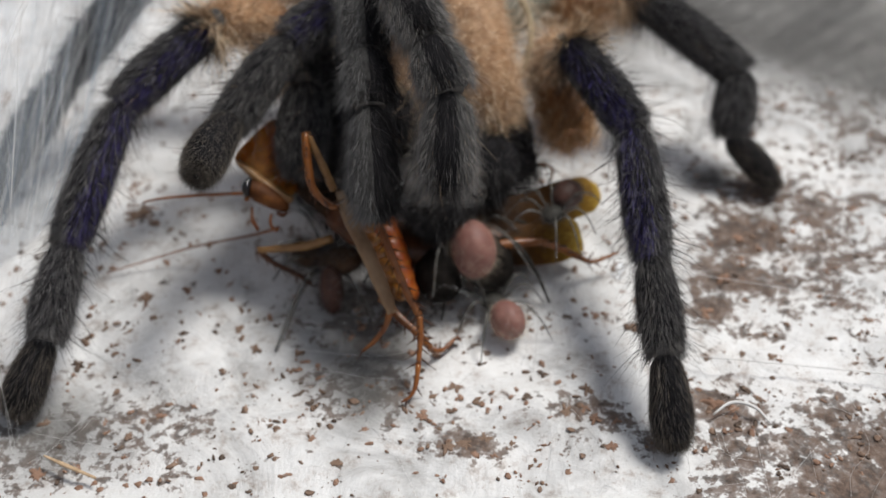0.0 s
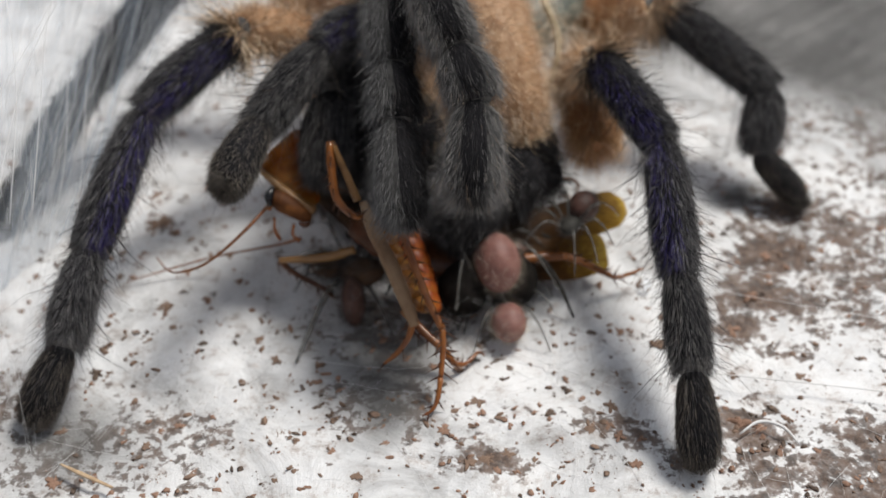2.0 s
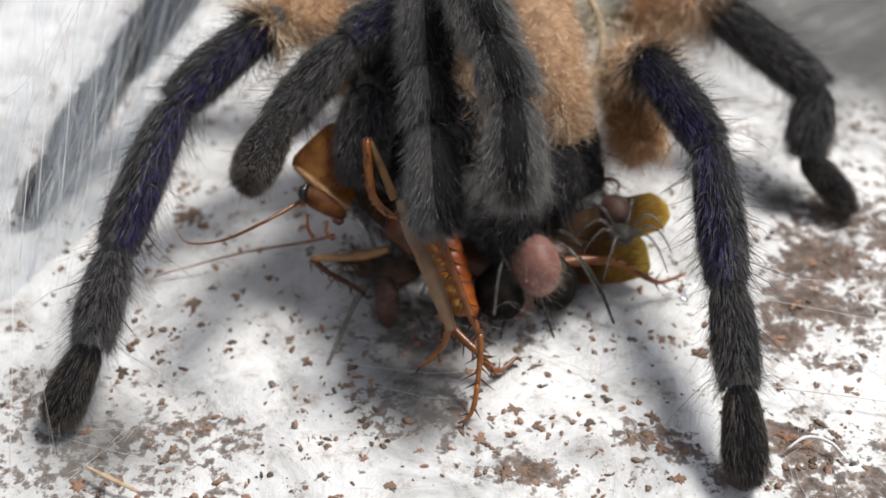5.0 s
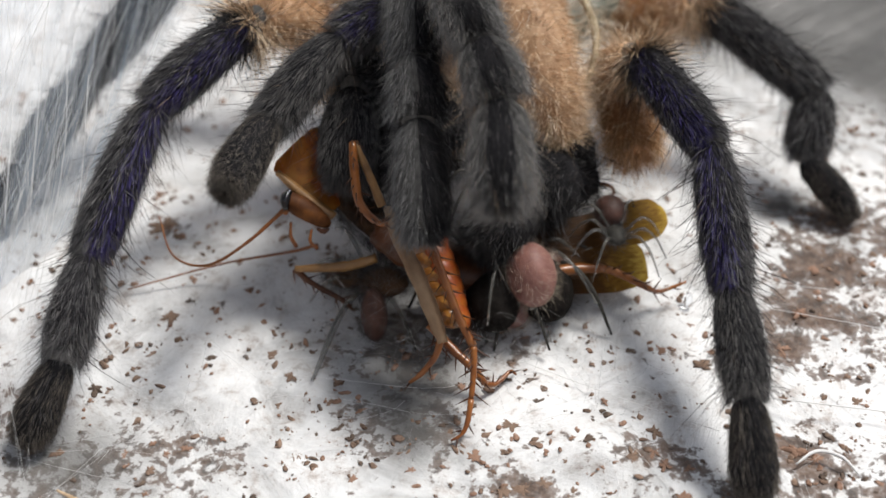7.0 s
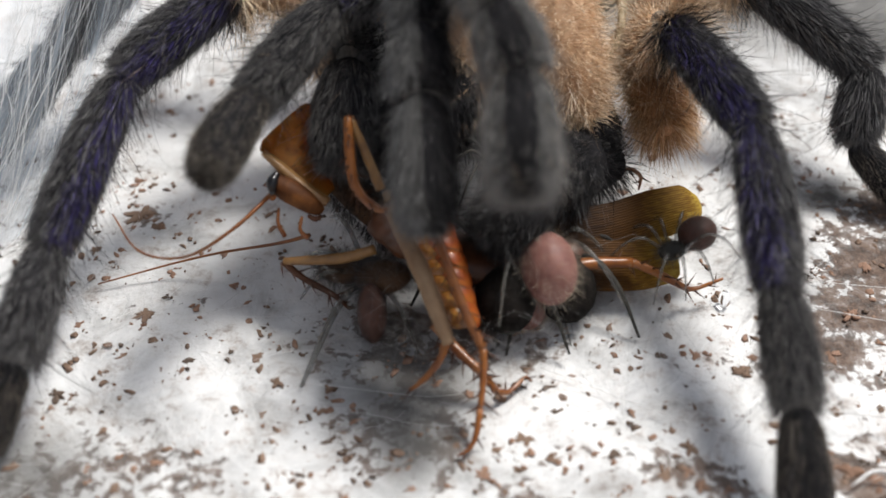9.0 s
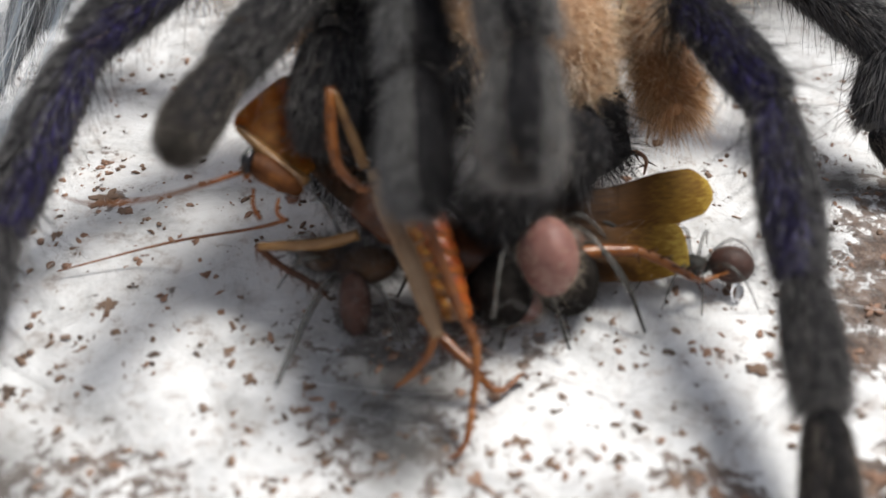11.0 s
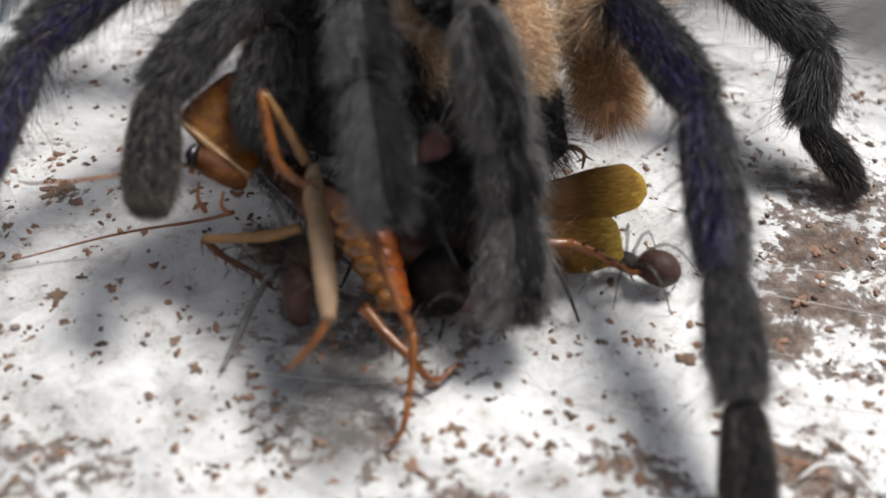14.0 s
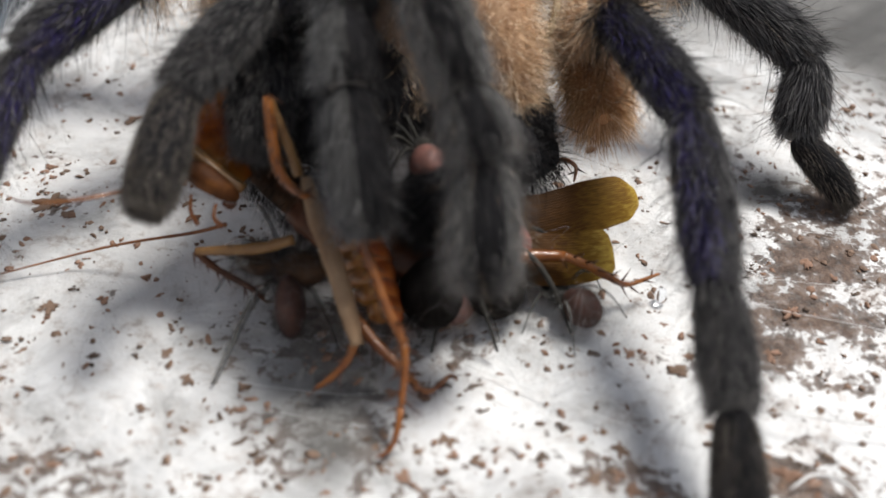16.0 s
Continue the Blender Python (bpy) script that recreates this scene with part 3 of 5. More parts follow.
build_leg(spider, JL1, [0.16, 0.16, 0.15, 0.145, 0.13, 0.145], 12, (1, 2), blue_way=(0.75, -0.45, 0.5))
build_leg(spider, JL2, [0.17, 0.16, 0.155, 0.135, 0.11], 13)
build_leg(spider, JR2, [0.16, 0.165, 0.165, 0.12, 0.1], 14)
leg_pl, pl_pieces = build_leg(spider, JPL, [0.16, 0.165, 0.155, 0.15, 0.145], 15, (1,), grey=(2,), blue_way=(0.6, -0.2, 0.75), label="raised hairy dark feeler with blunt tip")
leg_a, a_pieces = build_leg(spider, JA, [0.17, 0.17, 0.165, 0.16, 0.165], 16, (), False, 1.0, stripe=((0.77, -0.21, 0.6), 0.56), fringe=HAIR_ASH, label="raised grey-haired foreleg")
leg_b, b_pieces = build_leg(spider, JB, [0.17, 0.17, 0.175, 0.185, 0.185], 17, (), False, 1.0, stripe=((-0.02, -0.42, 0.91), 0.84), fringe=HAIR_SIDE, label="raised grey-haired foreleg")
build_leg(spider, JC, [0.24, 0.2, 0.16], 18, (), False, grey=(0, 1))
build_leg(spider, JD, [0.06, 0.2, 0.23, 0.18], 19, (), False, black=True)


def build_body():
    rng = np.random.default_rng(21)
    # chelicera: a stout tapering jaw with golden bristles
    for dx, tip in ((0.0, True), (-0.62, False)):
        s = Shape()
        line, r = curve([(-0.12 + dx, 2.75, 1.6), (-0.05 + dx, 2.2, 1.7), (0.06 + dx, 1.7, 1.56), (0.22 + dx, 1.32, 1.28), (0.35 + dx, 1.12, 1.03)], [0.25, 0.32, 0.33, 0.27, 0.13], 18)
        tube(s, line, r, SKIN_GOLD, 16)
        fur(s, line, r, rng, 17000, 0.095, 0.7, 0.0018, HAIR_GOLD, bend=0.9)
        fur(s, line, r, rng, 1300, 0.17, 0.5, 0.0019, HAIR_GOLD, bend=1.0)
        jaw = part("chelicera", s, spider, "golden bristled jaw", (0 + dx, 2.55, 1.55))
        f = Shape()
        fl, fr = curve([(0.36 + dx, 1.13, 1.05), (0.37 + dx, 0.98, 0.9), (0.33 + dx, 0.9, 0.72), (0.27 + dx, 0.95, 0.55)], [0.1, 0.08, 0.05, 0.012], 12)
        tube(f, fl, fr, EYE_BLACK, 10)
        part("fang", f, jaw, "glossy black fang", (0.36 + dx, 1.13, 1.05), (0 + dx, 2.55, 1.55))
    c = Shape()
    axes = [(1.12, 0, 0), (0, 1.3, 0.1), (0, -0.05, 0.42)]
    ball(c, (-0.2, 3.3, 1.36), axes, SKIN_GREEN, 20, 32)
    coat(c, (-0.2, 3.3, 1.36), axes, rng, 5200, 0.16, 0.003, HAIR_PALE, (0, 0, 0.2), 0.6, lambda x: np.abs(x[:, 2]) < 0.32)
    coat(c, (-0.2, 3.3, 1.36), axes, rng, 500, 0.07, 0.003, HAIR_GOLD, (0, 0, 0.2), 0.6, lambda x: x[:, 2] > 0.3)
    part("carapace", c, spider, "grey-green carapace with pale fringe")
    a = Shape()
    axes = [(1.1, 0, 0), (0, 1.6, 0.0), (0, 0, 0.95)]
    ball(a, (-0.2, 6.1, 1.5), axes, SKIN_RUST, 20, 28)
    coat(a, (-0.2, 6.1, 1.5), axes, rng, 4500, 0.2, 0.004, HAIR_RUST, (0, 1, 0), 0.8)
    part("abdomen", a, spider, "brown hairy abdomen")
    # underside with dark hip segments
    u = Shape()
    axes = [(0.75, 0, 0), (0, 0.95, 0), (0, 0, 0.3)]
    ball(u, (-0.25, 2.9, 0.95), axes, SKIN_DARK, 14, 20)
    coat(u, (-0.25, 2.9, 0.95), axes, rng, 2500, 0.14, 0.0035, HAIR_DARK, (0, -1, 0), 0.8)
    part("underside", u, spider, "black hairy underside")
    # rust-haired hip segments that hang beside the jaws
    for hip, knee, rad in (((0.72, 2.25, 1.1), (0.95, 1.28, 0.87), 0.19), ((-1.0, 2.3, 1.1), (-1.75, 1.75, 1.25), 0.22), ((0.6, 3.2, 1.1), (1.2, 2.8, 1.2), 0.24), ((-1.0, 3.0, 1.3), (-2.0, 2.95, 1.5), 0.24)):
        s = Shape()
        line, r = curve(seg_points(hip, knee), [rad * 0.65, rad * 0.8, rad * 0.98, rad * 1.12, rad * 0.92, rad * 0.3], 16)
        tube(s, line, r, SKIN_RUST, 12)
        fur(s, line, r, rng, 3000, 0.13, 0.7, 0.0024, HAIR_RUST)
        fur(s, line, r, rng, 900, 0.24, 1.3, 0.0022, HAIR_GOLD)
        fur(s, line, r, rng, 900, 0.2, 1.6, 0.0022, HAIR_RUST, spread=(0.6, 1.0))
        part("coxa", s, spider, "rust-brown hairy hip segment", hip)
    # pale fringed margin between the jaw and the foreleg's hip
    s = Shape()
    line, r = curve([(0.3, 2.69, 1.8), (0.47, 2.25, 1.7), (0.59, 1.96, 1.52), (0.57, 1.69, 1.36), (0.48, 1.52, 1.22)], [0.03, 0.035, 0.035, 0.03, 0.015], 18)
    tube(s, line, r, SKIN_PALE, 8)
    fur(s, line, r, rng, 900, 0.14, 0.5, 0.0018, HAIR_PALE)
    part("margin", s, spider, "pale fringed body margin")
    # black bristled base that fills the room between the feelers
    s = Shape()
    line, r = curve([(-1.0, 2.3, 1.3), (-0.86, 1.62, 1.18), (-0.9, 0.95, 0.98), (-0.93, 0.7, 0.8)], [0.3, 0.34, 0.3, 0.16], 14)
    tube(s, line, r, SKIN_DARK, 14)
    fur(s, line, r, rng, 4200, 0.15, 1.2, 0.0022, HAIR_BLACK)
    fur(s, line, r, rng, 500, 0.22, 0.9, 0.002, HAIR_GREY)
    part("palp_base", s, spider, "black bristled palp base")
    s = Shape()
    line, r = curve([(-0.55, 2.1, 1.75), (-0.52, 1.57, 1.4), (-0.54, 1.1, 1.15), (-0.55, 0.85, 0.95)], [0.22, 0.26, 0.26, 0.14], 14)
    tube(s, line, r, SKIN_DARK, 14)
    fur(s, line, r, rng, 3600, 0.15, 1.2, 0.0022, HAIR_BLACK)
    part("palp_base", s, spider, "black bristled palp base")
    # dark feeding mouth parts under the jaws
    s = Shape()
    line, r = curve([(-0.5, 1.5, 1.0), (-0.1, 1.1, 0.9), (0.35, 1.0, 0.75), (0.6, 1.1, 0.7)], [0.25, 0.3, 0.24, 0.12], 14)
    tube(s, line, r, SKIN_DARK, 12)
    fur(s, line, r, rng, 3200, 0.16, 0.4, 0.002, HAIR_BLACK)
    part("maxilla", s, spider, "black bristled mouth part")


build_body()


# ---- the cockroach ----
roach = thing("cockroach", "amber cockroach lying on silk, held by the tarantula", "cockroach")


def spine_mesh():
    s = Shape()
    line, r = curve([(0, 0, -0.01), (0, 0, 0.04), (0.004, 0, 0.1)], [0.009, 0.006, 0.001], 4)
    tube(s, line, r, HEAD_BROWN, 5)
    return s.mesh("spine")


SPINE = spine_mesh()


def slim(name, points, radii, material, parent, label="", spines=0, seed=1, n=16, flat=1.0, base=(0, 0, 0), spine_len=1.0):
    """A thin limb segment; its spines belong to the limb that it is part of."""
    s = Shape()
    line, r = curve(points, radii, n)
    r = r * (1 + 0.06 * np.sin(np.arange(n) * 2.1 + seed))
    tube(s, line, r, material, 9, flat)
    ob = part(name, s, parent, label, points[0], base)
    limb, zero = (ob, points[0]) if name == "leg" else (parent, base)
    rng = np.random.default_rng(seed)
    tan, side, up = frames_along(line)
    for k in range(spines):
        i = int((k + 0.5 + 0.3 * rng.normal()) / spines * (n - 1)) % n
        a = (k % 2) * math.pi + rng.normal() * 0.7
        out = math.cos(a) * side[i] + math.sin(a) * flat * up[i]
        way = Vector(unit(out + 0.7 * tan[i] + rng.normal(size=3) * 0.1))
        sp = new("spine", SPINE)
        sp.parent = limb
        k = spine_len * rng.uniform(0.7, 1.15)
        sp.matrix_basis = Matrix.Translation(Vector(line[i] + out * r[i] * 0.9 - np.asarray(zero)) * CM) @ way.to_track_quat("Z", "Y").to_matrix().to_4x4() @ Matrix.Diagonal((1, 1, k, 1))
    return ob


def build_roach():
    rng = np.random.default_rng(31)
    # abdomen with overlapping rings
    s = Shape()
    spine = [(-1.05, 0.4, 0.66), (-0.75, 0.26, 0.58), (-0.35, 0.27, 0.44), (0.25, 0.52, 0.34), (0.75, 0.76, 0.32)]
    line, r = curve(spine, [0.16, 0.22, 0.25, 0.25, 0.12], 46)
    r = r * (1 + 0.05 * (np.arange(46) % 5 - 2) / 2)
    tube(s, line, r, HEAD_BROWN, 18, 0.6)
    part("abdomen", s, roach, "dark brown ringed abdomen", spine[0])
    # belly plates bared towards the open side
    for k in range(6):
        c = np.array([-0.62, 0.2, 0.74]) + np.array([0.046, -0.075, -0.072]) * k
        w = (0.16 + 0.04 * math.sin(k / 5 * math.pi)) * (1 - 0.1 * k)
        s = Shape()
        ball(s, c, [(w * 0.68, 0.02, 0.03), (0.06, -0.083, -0.086), (-0.02, -0.085, 0.085)], AMBER_RED, 10, 16)
        ball(s, c + (-0.06, -0.03, -0.02), [(w * 1.05, 0.02, 0.03), (0.042, -0.06, -0.06), (-0.02, -0.07, 0.07)], GOLD_SHELL, 12, 18, 0.03, rng)
        part("belly_plate", s, roach, "glossy orange-red belly plate", tuple(c))
    s = Shape()
    line, r = curve([(-1.5, 0.9, 0.7), (-1.2, 0.7, 0.58), (-0.85, 0.45, 0.5)], [0.1, 0.15, 0.17], 14)
    tube(s, line, r, HIP_SHELL, 14, 0.75)
    fur(s, line, r, rng, 2600, 0.13, 0.5, 0.0014, HAIR_BLACK)
    fur(s, line, r, rng, 700, 0.14, 0.4, 0.0008, HAIR_GREY)
    part("thorax", s, roach, "dark fuzzy thorax", (-1.2, 0.32, 0.85))
    # hip plates of the folded legs
    for c, ax, m in (((-1.3, 0.26, 0.3), [(0.17, -0.07, 0.02), (0.05, 0.09, 0.03), (0, -0.02, 0.08)], HIP_SHELL), ((-1.0, 0.14, 0.36), [(0.2, -0.08, 0.06), (0.05, 0.12, 0.03), (0, -0.03, 0.12)], HIP_SHELL)):
        s = Shape()
        ball(s, c, ax, m, 12, 16)
        coat(s, c, ax, rng, 2200, 0.12, 0.0009, HAIR_GREY, (0, 0, 0.5), 0.6)
        part("hip_plate", s, roach, "dark brown hip plate", c)
    # head hanging below the shield
    s = Shape()
    head = (-1.6, 0.33, 0.89)
    line, r = curve([(-1.78, 0.38, 0.97), (-1.74, 0.38, 0.96), (-1.63, 0.36, 0.91), (-1.52, 0.33, 0.85), (-1.44, 0.31, 0.8), (-1.41, 0.3, 0.78)], [0.03, 0.075, 0.1, 0.085, 0.055, 0.025], 22)
    tube(s, line, r, HEAD_AMBER, 20, 0.85)
    hd = part("head", s, roach, "chestnut amber head", head)
    s = Shape()
    line, r = curve([(-1.7, 0.36, 1.06), (-1.73, 0.3, 1.02), (-1.72, 0.25, 0.96)], [0.02, 0.042, 0.02], 12)
    tube(s, line, r, EYE_BLACK, 12)
    part("eye", s, hd, "black crescent eye", (-1.73, 0.3, 1.02), head)
    s = Shape()
    ball(s, (-1.73, 0.26, 0.93), [(0.024, 0.0, 0.0), (0, 0.024, 0), (0, 0, 0.024)], LEG_AMBER, 8, 10)
    part("antenna_socket", s, hd, "amber antenna socket", (-1.73, 0.26, 0.93), head)
    s = Shape()
    line, r = curve([(-1.5, 0.25, 0.79), (-1.45, 0.24, 0.77), (-1.41, 0.25, 0.79)], [0.012, 0.022, 0.01], 8)
    tube(s, line, r, HEAD_BROWN, 8)
    part("jaw", s, hd, "dark glossy jaw", (-1.5, 0.25, 0.79), head)
    for n, (p0, p1, p2) in enumerate((((-1.7, 0.27, 0.83), (-1.7, 0.21, 0.74), (-1.66, 0.19, 0.65)), ((-1.54, 0.24, 0.79), (-1.55, 0.19, 0.71), (-1.5, 0.18, 0.65)))):
        slim("palp", [p0, p1, p2], [0.01, 0.013, 0.018], LEG_AMBER, hd, "", 0, n, 10, base=head)

    # wings folded back over the abdomen: long domed blades
    def blade(points, widths, way, dome, material, rib=0.0):
        line, r = curve(points, widths, 26)
        way = unit(np.asarray(way, float))
        tan = unit(np.gradient(line, axis=0))
        nrm = unit(np.cross(tan, way))
        nrm = np.where(nrm[:, 2:] < 0, -nrm, nrm)
        u = np.linspace(-1, 1, 97)
        top = line[:, None] + r[:, None, None] * u[None, :, None] * way + nrm[:, None] * (dome * (1 - u**2) + rib * np.sin(u * 66))[None, :, None] * np.minimum(1, r / 0.1)[:, None, None]
        low = top - nrm[:, None] * 0.012
        g = np.arange(26 * 97).reshape(26, 97)
        q = np.stack([g[:-1, :-1], g[:-1, 1:], g[1:, 1:], g[1:, :-1]], -1).reshape(-1, 4)
        rim = np.concatenate([g[0, :], g[1:, -1], g[-1, -2::-1], g[-2:0:-1, 0]])
        faces = [tuple(f) for f in q] + [tuple(f[::-1] + 2522) for f in q]
        faces += [(rim[i], rim[i] + 2522, rim[(i + 1) % len(rim)] + 2522, rim[(i + 1) % len(rim)]) for i in range(len(rim))]
        return Shape().add(np.vstack([top.reshape(-1, 3), low.reshape(-1, 3)]), faces, material)

    neck = [(-1.38, 0.42, 0.84), (-1.5, 0.55, 0.95), (-1.62, 0.68, 1.06), (-1.7, 0.77, 1.14), (-1.73, 0.8, 1.16)]
    shield = part("pronotum", blade(neck, [0.07, 0.15, 0.23, 0.3, 0.24], (0.26, 0.51, 0.02), 0.025, AMBER), roach, "translucent amber neck shield", neck[0])
    s = Shape()
    fold = [(-1.82, 0.5, 1.12), (-1.7, 0.47, 1.02), (-1.55, 0.42, 0.91), (-1.38, 0.36, 0.82)]
    line, r = curve(fold, [0.028, 0.05, 0.06, 0.045], 18)
    tube(s, line, r, STRAW_SHELL, 9, 0.7)
    part("shield_edge", s, shield, "pale amber folded edge", fold[0], neck[0])
    w1 = [(-0.4, 0.36, 0.52), (-0.15, 0.41, 0.5), (0.5, 0.59, 0.49), (0.87, 0.77, 0.5), (1.1, 0.88, 0.5), (1.2, 0.93, 0.48)]
    part("wing", blade(w1, [0.1, 0.14, 0.18, 0.18, 0.16, 0.07], (-0.3, 0.6, 0.6), 0.03, WING, 0.0013), roach, "golden olive veined wing", w1[0])
    w2 = [(-0.4, 0.18, 0.44), (-0.14, 0.23, 0.43), (0.47, 0.37, 0.36), (0.77, 0.46, 0.31), (0.98, 0.55, 0.29), (1.04, 0.57, 0.28)]
    part("wing", blade(w2, [0.1, 0.14, 0.19, 0.19, 0.17, 0.12], (-0.2, 0.65, 0.55), 0.025, WING, 0.0016), roach, "golden olive veined wing", w2[0])
    # legs
    l1 = slim("leg", [(-0.95, 0.22, 1.05), (-0.86, 0.04, 0.94), (-0.7, -0.2, 0.76), (-0.56, -0.44, 0.57), (-0.49, -0.57, 0.46)], [0.04, 0.07, 0.075, 0.068, 0.045], TAN_SHELL, roach, "tan flattened hind thigh", 0, 41, 18, 0.6)
    b = (-0.95, 0.22, 1.05)
    slim("tibia", [(-0.51, -0.54, 0.47), (-0.54, -0.62, 0.38), (-0.63, -0.7, 0.28), (-0.73, -0.74, 0.2)], [0.03, 0.026, 0.022, 0.012], LEG_AMBER, l1, "amber shin", 6, 42, 12, base=b)
    l2 = slim("leg", [(-0.64, 0.0, 1.02), (-0.55, -0.18, 0.88), (-0.4, -0.45, 0.66), (-0.27, -0.63, 0.5)], [0.028, 0.032, 0.031, 0.03], LEG_AMBER, roach, "spiny glossy amber leg", 22, 43, 18)
    b = (-0.64, 0.0, 1.02)
    slim("tibia", [(-0.27, -0.63, 0.5), (-0.26, -0.74, 0.39), (-0.27, -0.9, 0.24)], [0.029, 0.024, 0.02], LEG_AMBER, l2, "", 14, 44, 12, base=b, spine_len=1.3)
    slim("tarsus", [(-0.27, -0.9, 0.24), (-0.29, -1.03, 0.13), (-0.33, -1.1, 0.08), (-0.4, -1.14, 0.06)], [0.022, 0.02, 0.014, 0.008], LEG_AMBER, l2, "", 4, 45, 12, base=b)
    l3 = slim("leg", [(-0.6, -0.35, 0.42), (-0.45, -0.48, 0.33), (-0.28, -0.6, 0.25), (-0.18, -0.66, 0.15)], [0.04, 0.036, 0.03, 0.022], LEG_AMBER, roach, "amber leg resting on silk", 14, 46, 16)
    slim("tarsus", [(-0.18, -0.66, 0.15), (-0.1, -0.62, 0.1), (0.0, -0.5, 0.11), (0.05, -0.5, 0.08)], [0.024, 0.018, 0.016, 0.008], LEG_AMBER, l3, "", 4, 47, 12, base=(-0.6, -0.35, 0.42))
    l4 = slim("leg", [(-0.99, 0.2, 1.08), (-1.08, 0.3, 1.27), (-1.2, 0.43, 1.48)], [0.036, 0.032, 0.026], STRAW_SHELL, roach, "raised leg bent at its knee", 0, 48, 12)
    slim("tibia", [(-1.21, 0.42, 1.49), (-1.19, 0.28, 1.35), (-1.14, 0.12, 1.16), (-1.01, 0.05, 1.05), (-0.93, 0.05, 1.04)], [0.03, 0.036, 0.034, 0.028, 0.015], LEG_AMBER, l4, "spiny orange shin", 26, 49, 20, base=(-0.99, 0.2, 1.08))
    l5 = slim("leg", [(0.2, 0.2, 0.45), (0.45, 0.28, 0.45), (0.7, 0.34, 0.42)], [0.05, 0.045, 0.035], LEG_AMBER, roach, "thin amber leg", 4, 50, 12)
    slim("tibia", [(0.68, 0.35, 0.42), (0.85, 0.33, 0.36), (1.03, 0.31, 0.27), (1.15, 0.36, 0.18), (1.36, 0.44, 0.22)], [0.032, 0.03, 0.026, 0.018, 0.01], LEG_AMBER, l5, "", 16, 51, 18, base=(0.2, 0.2, 0.45))
    l6 = slim("leg", [(-1.05, 0.2, 0.56), (-1.28, 0.16, 0.5), (-1.67, 0.1, 0.5)], [0.036, 0.04, 0.028], STRAW_SHELL, roach, "folded amber leg", 0, 52, 12)
    slim("tibia", [(-1.67, 0.1, 0.5), (-1.55, 0.08, 0.38), (-1.34, 0.05, 0.26), (-1.24, 0.02, 0.18)], [0.026, 0.024, 0.022, 0.012], HEAD_BROWN, l6, "dark brown shin", 12, 53, 12, base=(-1.05, 0.2, 0.56))
    slim("leg", [(0.6, 1.2, 0.5), (0.7, 1.25, 0.53), (0.8, 1.28, 0.45), (0.8, 1.28, 0.32)], [0.02, 0.018, 0.016, 0.008], LEG_AMBER, roach, "hooked foot", 6, 54, 12)
    # feelers
    an = slim("antenna", [(-1.73, 0.34, 0.92), (-1.95, 0.08, 0.68), (-2.2, -0.05, 0.48), (-2.5, 0.08, 0.38), (-2.75, 0.45, 0.42)], [0.017, 0.013, 0.01, 0.008, 0.005], LEG_AMBER, roach, "long thin curved antenna", 0, 55, 34)
    slim("antenna", [(-1.56, 0.5, 0.4), (-1.8, 0.51, 0.3), (-2.36, 0.44, 0.2), (-3.07, 0.21, 0.1)], [0.016, 0.012, 0.009, 0.005], LEG_AMBER, roach, "long thin straight antenna", 0, 56, 24)
    return l1, l4, an


roach_leg_tan, roach_leg_up, roach_antenna = build_roach()


# ---- spiderlings ----
def build_spiderling(abdomen_mat, label, seed, centre, ahead, size=1.0, tilt=0.0, leg_mat=GLASSY, tall=1.0, wide=1.0):
    """A young spider: abdomen, head part and eight thin legs; it faces along ahead (degrees)."""
    rng = np.random.default_rng(seed)
    root = thing("spiderling", label, "spider", "spiderlings round the prey")
    k = size
    s = Shape()
    ax = [(0.2 * k * wide, 0, 0), (0, 0.24 * k, 0.05 * k), (0, -0.03, 0.19 * k * tall)]
    ball(s, (0, -0.3 * k, 0.26 * k), ax, abdomen_mat, 14, 18)
    coat(s, (0, -0.3 * k, 0.26 * k), ax, rng, 1500, 0.085 * k, 0.0005, HAIR_BLACK if leg_mat is GLASSY_DARK else HAIR_GREY if abdomen_mat is BROWN_BELLY else HAIR_PALE, (0, -1, 0.3), 0.6)
    part("abdomen", s, root, "", (0, -0.3 * k, 0.26 * k))
    s = Shape()
    ball(s, (0, 0.08 * k, 0.2 * k), [(0.13 * k, 0, 0), (0, 0.17 * k, 0), (0, 0, 0.09 * k)], GLASSY_DARK, 10, 14)
    coat(s, (0, 0.08 * k, 0.2 * k), [(0.13 * k, 0, 0), (0, 0.17 * k, 0), (0, 0, 0.09 * k)], rng, 900, 0.1 * k, 0.0007, HAIR_GREY, (0, 0.3, 0.4), 0.5)
    part("cephalothorax", s, root, "dark translucent head part", (0, 0.08 * k, 0.2 * k))
    for side in (-1, 1):
        for n, ang in enumerate((62, 25, -15, -55)):
            a = radians(ang + rng.uniform(-8, 8))
            d = np.array([side * math.cos(a), math.sin(a), 0])
            reach = (0.62, 0.52, 0.48, 0.66)[n] * k
            hip = np.array([0, 0.08 * k, 0.2 * k]) + d * 0.1 * k
            s = Shape()
            line, r = curve([hip, hip + d * reach * 0.4 + (0, 0, 0.2 * k), hip + d * reach * 0.75 + (0, 0, 0.1 * k), np.array([*(hip + d * reach * 1.05)[:2], 0.02])], [0.022 * k, 0.021 * k, 0.017 * k, 0.009 * k], 14)
            tube(s, line, r, leg_mat, 7)
            fur(s, line, r, rng, 36, 0.06 * k, 0.7, 0.0008, HAIR_GREY)
            part("leg", s, root, "thin translucent leg", tuple(hip))
    root.matrix_world = Matrix.Translation(Vector(centre) * CM) @ pose(0, 0, 0, tilt, 0, ahead)
    return root


